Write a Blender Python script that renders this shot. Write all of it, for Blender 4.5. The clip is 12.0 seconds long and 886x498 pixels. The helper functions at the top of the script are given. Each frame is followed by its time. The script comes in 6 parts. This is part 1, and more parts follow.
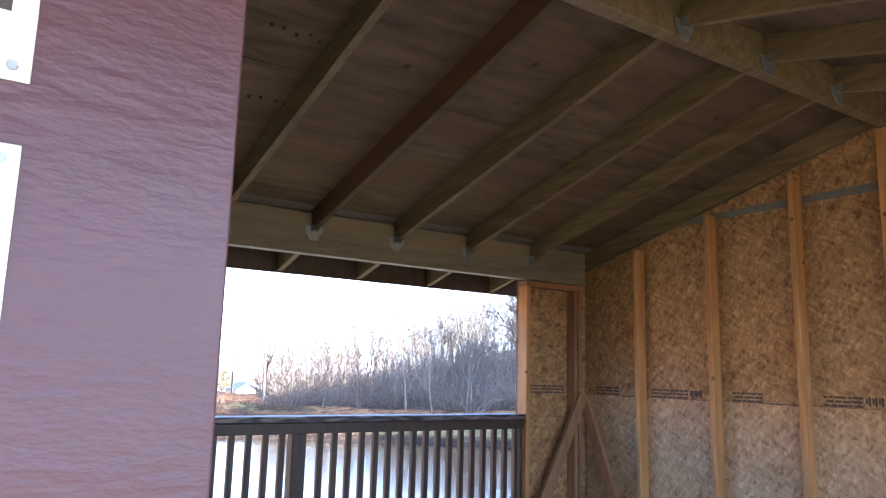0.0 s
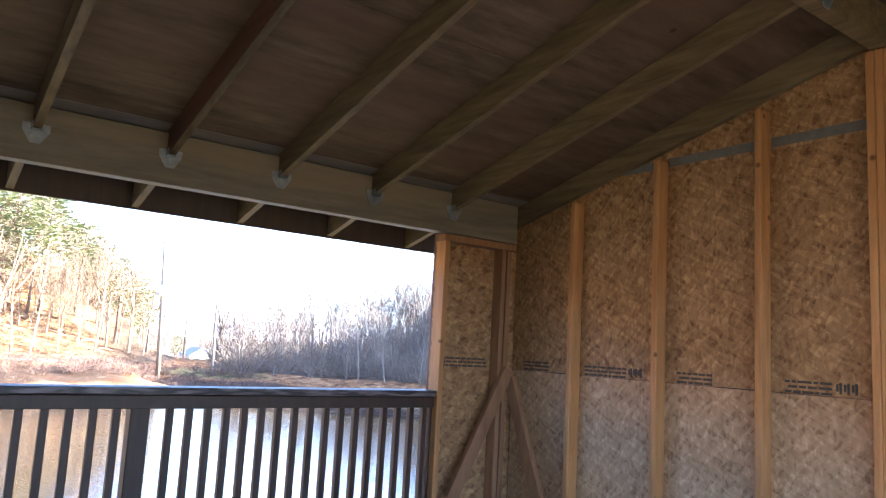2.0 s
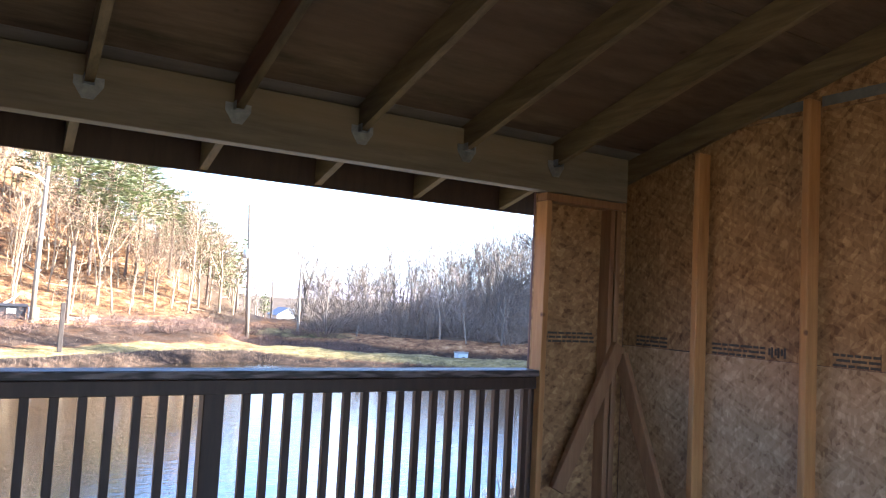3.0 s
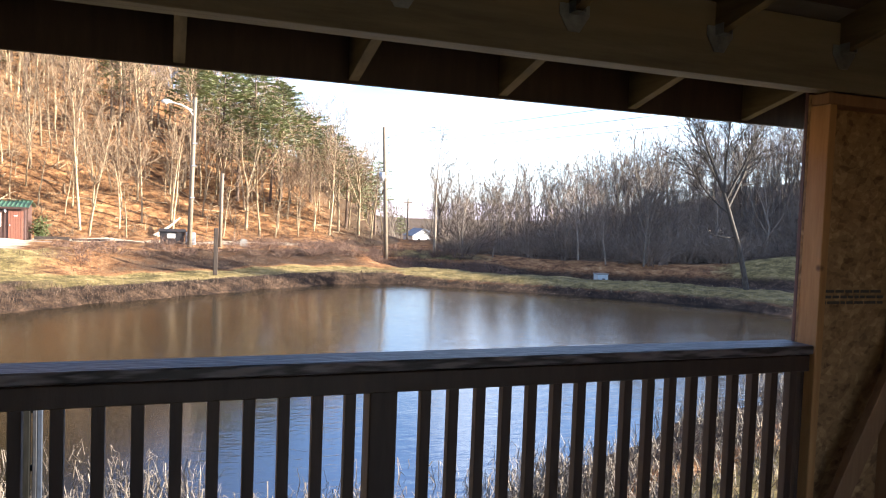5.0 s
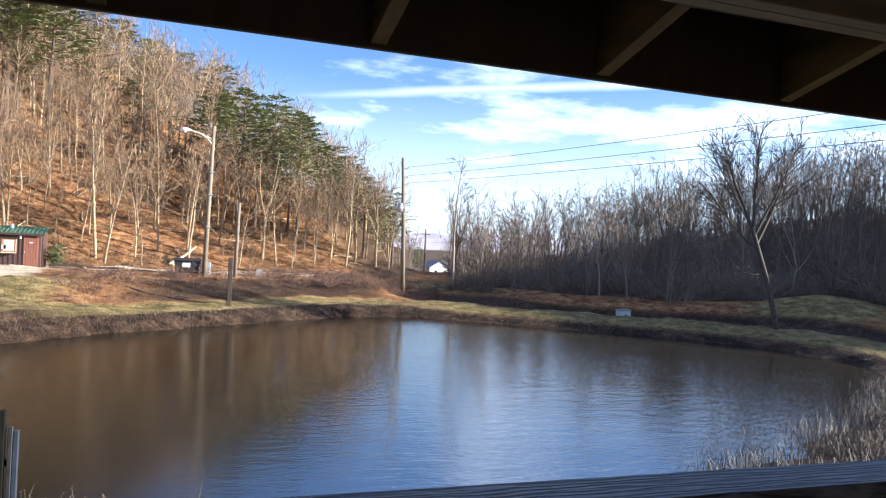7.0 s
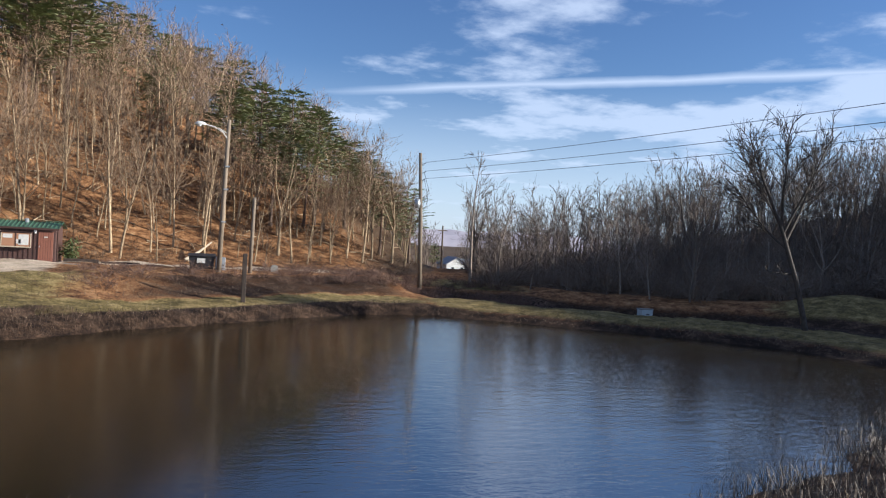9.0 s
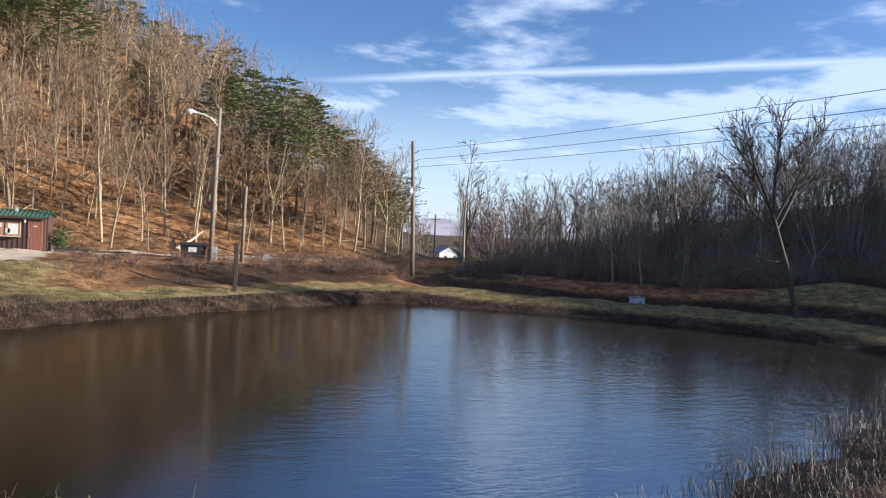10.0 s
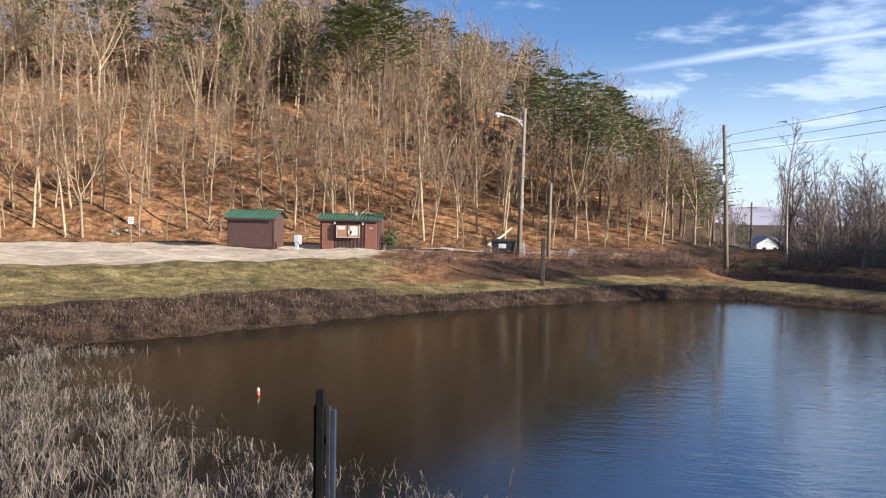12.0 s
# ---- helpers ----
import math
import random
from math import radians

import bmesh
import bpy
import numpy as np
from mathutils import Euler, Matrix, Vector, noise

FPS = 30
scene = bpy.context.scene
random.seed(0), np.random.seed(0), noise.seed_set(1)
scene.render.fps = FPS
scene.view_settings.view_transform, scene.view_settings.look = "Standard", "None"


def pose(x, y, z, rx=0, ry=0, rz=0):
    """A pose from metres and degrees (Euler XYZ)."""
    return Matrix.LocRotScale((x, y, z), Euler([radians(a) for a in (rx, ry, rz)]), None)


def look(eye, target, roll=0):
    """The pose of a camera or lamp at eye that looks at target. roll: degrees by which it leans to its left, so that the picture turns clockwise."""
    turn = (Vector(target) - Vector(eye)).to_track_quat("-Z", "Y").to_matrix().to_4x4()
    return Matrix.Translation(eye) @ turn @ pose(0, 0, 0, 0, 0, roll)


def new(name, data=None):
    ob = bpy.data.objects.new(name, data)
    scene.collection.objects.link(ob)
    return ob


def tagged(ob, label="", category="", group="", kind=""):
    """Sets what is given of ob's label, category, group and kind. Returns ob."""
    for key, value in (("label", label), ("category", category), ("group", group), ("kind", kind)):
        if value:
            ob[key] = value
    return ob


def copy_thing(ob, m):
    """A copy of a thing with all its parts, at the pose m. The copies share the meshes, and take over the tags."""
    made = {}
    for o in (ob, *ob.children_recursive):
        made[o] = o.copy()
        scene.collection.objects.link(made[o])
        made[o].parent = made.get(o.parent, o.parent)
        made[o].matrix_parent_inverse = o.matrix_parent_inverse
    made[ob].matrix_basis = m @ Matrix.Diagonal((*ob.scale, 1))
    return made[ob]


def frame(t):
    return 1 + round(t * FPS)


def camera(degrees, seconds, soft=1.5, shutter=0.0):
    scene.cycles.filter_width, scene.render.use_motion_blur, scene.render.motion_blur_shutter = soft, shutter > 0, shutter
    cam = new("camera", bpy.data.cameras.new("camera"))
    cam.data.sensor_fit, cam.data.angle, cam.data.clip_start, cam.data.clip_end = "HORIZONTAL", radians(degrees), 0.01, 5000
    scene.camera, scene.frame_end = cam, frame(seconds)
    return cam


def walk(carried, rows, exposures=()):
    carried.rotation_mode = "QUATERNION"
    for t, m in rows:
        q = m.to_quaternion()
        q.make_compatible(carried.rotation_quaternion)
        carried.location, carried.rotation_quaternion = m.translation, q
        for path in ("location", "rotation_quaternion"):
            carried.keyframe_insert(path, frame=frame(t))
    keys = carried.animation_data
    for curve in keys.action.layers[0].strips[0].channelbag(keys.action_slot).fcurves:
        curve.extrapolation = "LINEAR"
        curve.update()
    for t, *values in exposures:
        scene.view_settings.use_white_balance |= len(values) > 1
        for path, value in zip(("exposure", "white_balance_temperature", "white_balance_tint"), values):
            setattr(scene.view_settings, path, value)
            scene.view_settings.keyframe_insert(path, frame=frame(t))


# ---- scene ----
cam = camera(62.3, 12.0, soft=1.2)
PATH = [
    (0, (-4.347, -4.423, 1.354), (-3.262, -2.776, 1.689), 1.5),
    (0.5, (-4.193, -4.315, 1.355), (-2.984, -2.749, 1.649), 1.5),
    (1, (-4.006, -4.153, 1.366), (-2.73, -2.641, 1.659), 1.6),
    (1.5, (-3.781, -4.029, 1.338), (-2.523, -2.496, 1.599), 1.7),
    (2, (-3.524, -3.888, 1.346), (-2.349, -2.292, 1.611), 3.2),
    (2.5, (-3.393, -3.676, 1.35), (-2.284, -2.024, 1.557), 3.1),
    (3, (-3.316, -3.386, 1.424), (-2.307, -1.665, 1.568), 3.0),
    (3.5, (-3.241, -3.116, 1.437), (-2.38, -1.312, 1.49), 2.6),
    (5.5, (-3.113, -2.051, 1.554), (-2.443, -0.17, 1.454), 2.2),
    (6, (-3.042, -1.80, 1.552), (-2.411, 0.096, 1.467), 2.2),
    (6.5, (-2.957, -1.557, 1.542), (-2.328, 0.34, 1.472), 2.3),
    (7, (-2.926, -1.321, 1.55), (-2.274, 0.57, 1.543), 2.9),
    (9, (-2.703, -0.454, 1.559), (-2.094, 1.45, 1.54), 3.2),
    (9.5, (-2.641, -0.418, 1.53), (-1.971, 1.466, 1.483), 3.0),
    (10, (-2.655, -0.399, 1.529), (-2.026, 1.499, 1.481), 3.1),
    (10.5, (-2.594, -0.376, 1.535), (-2.202, 1.584, 1.468), 2.8),
    (11, (-2.609, -0.34, 1.526), (-2.486, 1.654, 1.431), 1.7),
    (11.5, (-2.661, -0.334, 1.547), (-2.708, 1.663, 1.449), 1.6),
    (12, (-2.711, -0.36, 1.536), (-2.888, 1.63, 1.442), 1.1),
]
EXPOSURE = [(0.0, 4.5, 5000, 10), (1.5, 4.4, 4950, 10), (2.5, 4.2, 4950, 10), (3.5, 3.35, 5200, 10), (5.5, 2.45, 5750, 10), (6.0, 2.25, 5750, 10), (6.5, 2.05, 5600, 10),
            (7.0, 1.85, 5300, 10), (9.0, 0.97, 5300, 10), (10.0, 1.2, 5300, 10), (11.0, 1.25, 5350, 10), (12.0, 1.27, 5350, 10)]
walk(cam, [(t, look(eye, target, roll)) for t, eye, target, roll in PATH], EXPOSURE)

# ---------------------------------------------------------------- light
SUN_DIR = Vector((0.90, -0.36, 0.31)).normalized()
world = bpy.data.worlds.new("sky")
scene.world = world
world.use_nodes = True


def sky_nodes():
    nt = world.node_tree
    n, l = nt.nodes, nt.links
    bg = n["Background"]
    sky = n.new("ShaderNodeTexSky")
    sky.sky_type, sky.sun_disc = "NISHITA", False
    sky.sun_elevation = math.asin(SUN_DIR.z)
    sky.sun_rotation = math.atan2(SUN_DIR.x, SUN_DIR.y)
    sky.air_density, sky.dust_density, sky.ozone_density = 1.0, 0.2, 2.0
    geo = n.new("ShaderNodeTexCoord")
    sep = n.new("ShaderNodeSeparateXYZ")
    l.new(geo.outputs["Generated"], sep.inputs[0])

    def m(op, a, b=None, clamp=False):
        k = n.new("ShaderNodeMath")
        k.operation, k.use_clamp = op, clamp
        for i, v in enumerate((a, b)):
            if v is None:
                continue
            if isinstance(v, (int, float)):
                k.inputs[i].default_value = v
            else:
                l.new(v, k.inputs[i])
        return k.outputs[0]

    up = m("ADD", m("MAXIMUM", sep.outputs[2], 0.0), 0.10)
    flat = n.new("ShaderNodeCombineXYZ")
    l.new(m("DIVIDE", sep.outputs[0], up), flat.inputs[0])
    l.new(m("DIVIDE", sep.outputs[1], up), flat.inputs[1])
    cl = n.new("ShaderNodeTexNoise")
    cl.inputs["Scale"].default_value, cl.inputs["Detail"].default_value = 1.5, 8
    cl.inputs["Roughness"].default_value = 0.58
    l.new(flat.outputs[0], cl.inputs["Vector"])
    big = n.new("ShaderNodeTexNoise")
    big.inputs["Scale"].default_value, big.inputs["Detail"].default_value = 0.33, 2
    l.new(flat.outputs[0], big.inputs["Vector"])
    # more cloud low over the valley and towards the sun
    low = m("MULTIPLY", m("SUBTRACT", 0.42, sep.outputs[2]), 0.42)
    side = m("MULTIPLY", sep.outputs[0], 0.16)
    dens = m("ADD", m("ADD", cl.outputs["Fac"], m("MULTIPLY", m("SUBTRACT", big.outputs["Fac"], 0.5), 0.5)), m("ADD", low, side))
    ramp = n.new("ShaderNodeMapRange")
    ramp.interpolation_type = "SMOOTHSTEP"
    ramp.inputs[1].default_value, ramp.inputs[2].default_value = 0.63, 0.80
    l.new(dens, ramp.inputs[0])
    # the contrail: a narrow band along a great circle
    dot = n.new("ShaderNodeVectorMath")
    dot.operation = "DOT_PRODUCT"
    l.new(geo.outputs["Generated"], dot.inputs[0])
    dot.inputs[1].default_value = TRAIL
    wob = m("ADD", dot.outputs["Value"], m("MULTIPLY", m("SUBTRACT", cl.outputs["Fac"], 0.5), 0.012))
    band = m("SUBTRACT", 1.0, m("DIVIDE", m("ABSOLUTE", wob), 0.0085), True)
    band = m("MULTIPLY", m("MULTIPLY", band, m("MULTIPLY", m("SUBTRACT", sep.outputs[0], 0.08), 5.0, True)), 0.75)
    haze = n.new("ShaderNodeMapRange")
    haze.interpolation_type = "SMOOTHSTEP"
    haze.inputs[1].default_value, haze.inputs[2].default_value = 0.24, 0.02
    haze.inputs[3].default_value, haze.inputs[4].default_value = 0.0, 0.62
    l.new(sep.outputs[2], haze.inputs[0])
    band = m("MAXIMUM", band, haze.outputs[0])
    # a thin high veil overhead, unseen, added to brighten water and fill light
    fill_veil = n.new("ShaderNodeMapRange")
    fill_veil.interpolation_type = "SMOOTHSTEP"
    fill_veil.inputs[1].default_value, fill_veil.inputs[2].default_value = 0.34, 0.62
    fill_veil.inputs[3].default_value, fill_veil.inputs[4].default_value = 0.0, FILL_VEIL
    l.new(sep.outputs[2], fill_veil.inputs[0])
    band = m("MAXIMUM", band, m("MULTIPLY", fill_veil.outputs[0], m("ADD", cl.outputs["Fac"], 0.5)))
    cover = m("MAXIMUM", m("MULTIPLY", ramp.outputs[0], 0.7), band, True)
    mix = n.new("ShaderNodeMix")
    mix.data_type = "RGBA"
    l.new(cover, mix.inputs["Factor"])
    deep = n.new("ShaderNodeHueSaturation")
    deep.inputs["Hue"].default_value, deep.inputs["Saturation"].default_value = 0.512, 1.1
    l.new(sky.outputs[0], deep.inputs["Color"])
    l.new(deep.outputs[0], mix.inputs["A"])
    mix.inputs["B"].default_value = CLOUD
    l.new(mix.outputs["Result"], bg.inputs[0])
    bg.inputs[1].default_value = SKY


FILL_VEIL = 0.15
TRAIL = (0.147, 0.169, -0.975)
CLOUD = (7.4, 7.6, 8.0, 1)
SKY = 0.058
sky_nodes()
sun = new("sun", bpy.data.lights.new("sun", "SUN"))
sun.data.energy, sun.data.angle, sun.data.color = 5.0, radians(0.53), (1.0, 0.86, 0.66)
sun.matrix_world = look(SUN_DIR * 100, (0, 0, 0))


# ---------------------------------------------------------------- materials
def shader(name):
    mat = bpy.data.materials.new(name)
    mat.use_nodes = True
    nt = mat.node_tree
    return mat, nt.nodes, nt.links, nt.nodes["Principled BSDF"]


def surf(name, c1, c2, scale=8.0, rough=0.75, bump=0.25, stretch=(1, 1, 1), dirt=None, vary=0.0, metal=0.0, spots=None, detail=6, island=0.0):
    """Two colours by a fine noise, dirt by a coarse one, relief from the fine one, and a brightness of its own for each object."""
    mat, n, l, b = shader(name)
    tc = n.new("ShaderNodeTexCoord")
    mp = n.new("ShaderNodeMapping")
    mp.inputs["Scale"].default_value = stretch
    l.new(tc.outputs["Object"], mp.inputs[0])
    info = n.new("ShaderNodeObjectInfo")
    shift = n.new("ShaderNodeVectorMath")
    shift.operation = "MULTIPLY_ADD"
    l.new(info.outputs["Random"], shift.inputs[0])
    shift.inputs[1].default_value = (7, 11, 5)
    l.new(mp.outputs[0], shift.inputs[2])
    fine = n.new("ShaderNodeTexNoise")
    fine.inputs["Scale"].default_value, fine.inputs["Detail"].default_value = scale, detail
    fine.inputs["Roughness"].default_value = 0.65
    l.new(shift.outputs[0], fine.inputs["Vector"])
    rmp = n.new("ShaderNodeValToRGB")
    rmp.color_ramp.elements[0].position, rmp.color_ramp.elements[1].position = 0.32, 0.68
    rmp.color_ramp.elements[0].color, rmp.color_ramp.elements[1].color = (*c1, 1), (*c2, 1)
    l.new(fine.outputs["Fac"], rmp.inputs[0])
    out = rmp.outputs[0]
    if dirt:
        co = n.new("ShaderNodeTexNoise")
        co.inputs["Scale"].default_value, co.inputs["Detail"].default_value = scale * 0.13, 4
        l.new(shift.outputs[0], co.inputs["Vector"])
        r2 = n.new("ShaderNodeMapRange")
        r2.inputs[1].default_value, r2.inputs[2].default_value = 0.45, 0.72
        l.new(co.outputs["Fac"], r2.inputs[0])
        mx = n.new("ShaderNodeMix")
        mx.data_type = "RGBA"
        l.new(r2.outputs[0], mx.inputs["Factor"])
        l.new(out, mx.inputs["A"])
        mx.inputs["B"].default_value = (*dirt, 1)
        out = mx.outputs["Result"]
    if spots:
        vo = n.new("ShaderNodeTexVoronoi")
        vo.inputs["Scale"].default_value = spots[1]
        l.new(tc.outputs["Object"], vo.inputs["Vector"])
        r3 = n.new("ShaderNodeMapRange")
        r3.inputs[1].default_value, r3.inputs[2].default_value = spots[2], spots[2] * 0.45
        l.new(vo.outputs["Distance"], r3.inputs[0])
        mx = n.new("ShaderNodeMix")
        mx.data_type = "RGBA"
        l.new(r3.outputs[0], mx.inputs["Factor"])
        l.new(out, mx.inputs["A"])
        mx.inputs["B"].default_value = (*spots[0], 1)
        out = mx.outputs["Result"]
    if vary:
        hs = n.new("ShaderNodeHueSaturation")
        r4 = n.new("ShaderNodeMapRange")
        r4.inputs[3].default_value, r4.inputs[4].default_value = 1 - vary, 1 + vary
        l.new(info.outputs["Random"], r4.inputs[0])
        l.new(r4.outputs[0], hs.inputs["Value"])
        l.new(out, hs.inputs["Color"])
        out = hs.outputs[0]
    if island:
        gm = n.new("ShaderNodeNewGeometry")
        hs = n.new("ShaderNodeHueSaturation")
        r5 = n.new("ShaderNodeMapRange")
        r5.inputs[3].default_value, r5.inputs[4].default_value = 1 - island, 1 + island
        l.new(gm.outputs["Random Per Island"], r5.inputs[0])
        l.new(r5.outputs[0], hs.inputs["Value"])
        l.new(out, hs.inputs["Color"])
        out = hs.outputs[0]
    l.new(out, b.inputs["Base Color"])
    b.inputs["Roughness"].default_value, b.inputs["Metallic"].default_value = rough, metal
    if bump:
        bp = n.new("ShaderNodeBump")
        bp.inputs["Strength"].default_value, bp.inputs["Distance"].default_value = bump, 0.02
        l.new(fine.outputs["Fac"], bp.inputs["Height"])
        l.new(bp.outputs[0], b.inputs["Normal"])
    return mat


def osb_material(name, stops):
    mat, n, l, b = shader(name)
    tc = n.new("ShaderNodeTexCoord")
    last = None
    for turn, sc, thin in ((0.45, 62.0, (2, 4.6, 1.1)), (-0.8, 54.0, (2, 5.0, 1.1)), (1.5, 70.0, (2, 4.2, 1.1))):
        mp = n.new("ShaderNodeMapping")
        mp.vector_type = "TEXTURE"
        mp.inputs["Rotation"].default_value = (turn, turn * 0.6, 0)
        mp.inputs["Scale"].default_value = thin
        l.new(tc.outputs["Object"], mp.inputs[0])
        vo = n.new("ShaderNodeTexVoronoi")
        vo.inputs["Scale"].default_value = sc
        l.new(mp.outputs[0], vo.inputs["Vector"])
        sp = n.new("ShaderNodeSeparateColor")
        l.new(vo.outputs["Color"], sp.inputs[0])
        if last is None:
            last = sp.outputs[0]
        else:
            av = n.new("ShaderNodeMath")
            av.operation = "ADD"
            l.new(last, av.inputs[0])
            l.new(sp.outputs[0], av.inputs[1])
            last = av.outputs[0]
    no = n.new("ShaderNodeTexNoise")
    no.inputs["Scale"].default_value, no.inputs["Detail"].default_value = 2.2, 5
    l.new(tc.outputs["Object"], no.inputs["Vector"])
    ad = n.new("ShaderNodeMath")
    ad.operation = "MULTIPLY_ADD"
    l.new(no.outputs["Fac"], ad.inputs[0])
    ad.inputs[1].default_value = 0.45
    l.new(last, ad.inputs[2])
    dv = n.new("ShaderNodeMath")
    dv.operation = "DIVIDE"
    l.new(ad.outputs[0], dv.inputs[0])
    dv.inputs[1].default_value = 3.45
    rp = n.new("ShaderNodeValToRGB")
    e = rp.color_ramp.elements
    e[0].position, e[0].color = stops[0][0], (*stops[0][1], 1)
    e[1].position, e[1].color = stops[-1][0], (*stops[-1][1], 1)
    for at, c in stops[1:-1]:
        e.new(at).color = (*c, 1)
    l.new(dv.outputs[0], rp.inputs[0])
    l.new(rp.outputs[0], b.inputs["Base Color"])
    b.inputs["Roughness"].default_value = 0.62
    bp = n.new("ShaderNodeBump")
    bp.inputs["Strength"].default_value, bp.inputs["Distance"].default_value = 0.3, 0.006
    l.new(last, bp.inputs["Height"])
    l.new(bp.outputs[0], b.inputs["Normal"])
    return mat


def embossed_siding():
    mat, n, l, b = shader("maroon_siding")
    tc = n.new("ShaderNodeTexCoord")
    mp = n.new("ShaderNodeMapping")
    mp.inputs["Scale"].default_value = (1.0, 1.0, 2.6)
    l.new(tc.outputs["Object"], mp.inputs[0])
    no = n.new("ShaderNodeTexNoise")
    no.inputs["Scale"].default_value, no.inputs["Detail"].default_value = 26, 3
    l.new(mp.outputs[0], no.inputs["Vector"])
    big = n.new("ShaderNodeTexNoise")
    big.inputs["Scale"].default_value = 4
    l.new(tc.outputs["Object"], big.inputs["Vector"])
    rp = n.new("ShaderNodeValToRGB")
    rp.color_ramp.elements[0].color, rp.color_ramp.elements[1].color = (0.078, 0.034, 0.041, 1), (0.115, 0.053, 0.062, 1)
    l.new(big.outputs["Fac"], rp.inputs[0])
    l.new(rp.outputs[0], b.inputs["Base Color"])
    b.inputs["Roughness"].default_value = 0.42
    bp = n.new("ShaderNodeBump")
    bp.inputs["Strength"].default_value, bp.inputs["Distance"].default_value = 0.42, 0.006
    l.new(no.outputs["Fac"], bp.inputs["Height"])
    l.new(bp.outputs[0], b.inputs["Normal"])
    return mat


def ribbed_cap_material():
    """Dark stained decking with raised wavy grain."""
    mat, n, l, b = shader("stained_cap")
    tc = n.new("ShaderNodeTexCoord")
    mp = n.new("ShaderNodeMapping")
    mp.inputs["Scale"].default_value = (0.16, 1.0, 1.0)
    l.new(tc.outputs["Object"], mp.inputs[0])
    wv = n.new("ShaderNodeTexWave")
    wv.bands_direction = "Y"
    wv.inputs["Scale"].default_value, wv.inputs["Distortion"].default_value = 16, 11
    wv.inputs["Detail"].default_value, wv.inputs["Detail Scale"].default_value = 3, 1.4
    l.new(mp.outputs[0], wv.inputs["Vector"])
    rp = n.new("ShaderNodeValToRGB")
    rp.color_ramp.elements[0].color, rp.color_ramp.elements[1].color = (0.026, 0.021, 0.021, 1), (0.17, 0.14, 0.138, 1)
    l.new(wv.outputs["Fac"], rp.inputs[0])
    l.new(rp.outputs[0], b.inputs["Base Color"])
    b.inputs["Roughness"].default_value = 0.5
    bp = n.new("ShaderNodeBump")
    bp.inputs["Strength"].default_value, bp.inputs["Distance"].default_value = 0.6, 0.004
    l.new(wv.outputs["Fac"], bp.inputs["Height"])
    l.new(bp.outputs[0], b.inputs["Normal"])
    return mat


def water_material():
    """Murky brown water; short wind ripples in the open, calm close to the reeds and under the wooded bank."""
    mat, n, l, b = shader("pond_water")
    tc = n.new("ShaderNodeTexCoord")

    def ripples(turn, stretch, scale, detail, bend):
        mp = n.new("ShaderNodeMapping")
        mp.inputs["Rotation"].default_value = (0, 0, turn)
        mp.inputs["Scale"].default_value = (1.0, stretch, 1.0)
        l.new(tc.outputs["Object"], mp.inputs[0])
        k = n.new("ShaderNodeTexNoise")
        k.inputs["Scale"].default_value, k.inputs["Detail"].default_value = scale, detail
        k.inputs["Distortion"].default_value = bend
        l.new(mp.outputs[0], k.inputs["Vector"])
        return k.outputs["Fac"]

    def calc(op, a, c, d=None):
        k = n.new("ShaderNodeMath")
        k.operation = op
        for q, v in enumerate((a, c, d)):
            if isinstance(v, (int, float)):
                k.inputs[q].default_value = v
            elif v is not None:
                l.new(v, k.inputs[q])
        return k.outputs[0]

    height = calc("MULTIPLY_ADD", ripples(-0.25, 2.6, 1.1, 2, 0.5), 1.6, ripples(0.35, 2.2, 3.6, 4, 0.7))
    gust = n.new("ShaderNodeMapRange")
    gust.inputs[1].default_value, gust.inputs[2].default_value = 0.35, 0.65
    gust.inputs[3].default_value, gust.inputs[4].default_value = 0.55, 1.0
    l.new(ripples(0.0, 1.6, 0.16, 3, 0.3), gust.inputs[0])
    sp = n.new("ShaderNodeSeparateXYZ")
    l.new(tc.outputs["Object"], sp.inputs[0])
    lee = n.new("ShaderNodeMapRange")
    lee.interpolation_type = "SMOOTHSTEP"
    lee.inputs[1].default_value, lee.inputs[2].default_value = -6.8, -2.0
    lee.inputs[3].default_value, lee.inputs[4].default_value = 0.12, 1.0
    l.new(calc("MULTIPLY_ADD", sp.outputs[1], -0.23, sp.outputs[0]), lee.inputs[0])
    bp = n.new("ShaderNodeBump")
    bp.inputs["Distance"].default_value = 0.018
    l.new(calc("MULTIPLY", calc("MULTIPLY", gust.outputs[0], lee.outputs[0]), 0.5), bp.inputs["Strength"])
    l.new(height, bp.inputs["Height"])
    l.new(bp.outputs[0], b.inputs["Normal"])
    b.inputs["Base Color"].default_value = (0.016, 0.011, 0.0045, 1)
    blur = n.new("ShaderNodeMapRange")
    blur.inputs[1].default_value, blur.inputs[3].default_value, blur.inputs[4].default_value = 0.12, 0.15, 0.06
    l.new(lee.outputs[0], blur.inputs[0])
    l.new(blur.outputs[0], b.inputs["Roughness"])
    # reflection strength painted by place: high IOR, dim in the lee, bright outside it
    b.inputs["IOR"].default_value = 3.0
    mirror_by_place = n.new("ShaderNodeMapRange")
    mirror_by_place.inputs[1].default_value, mirror_by_place.inputs[3].default_value, mirror_by_place.inputs[4].default_value = 0.12, 0.02, 0.95
    l.new(lee.outputs[0], mirror_by_place.inputs[0])
    l.new(mirror_by_place.outputs[0], b.inputs["Specular IOR Level"])
    return mat


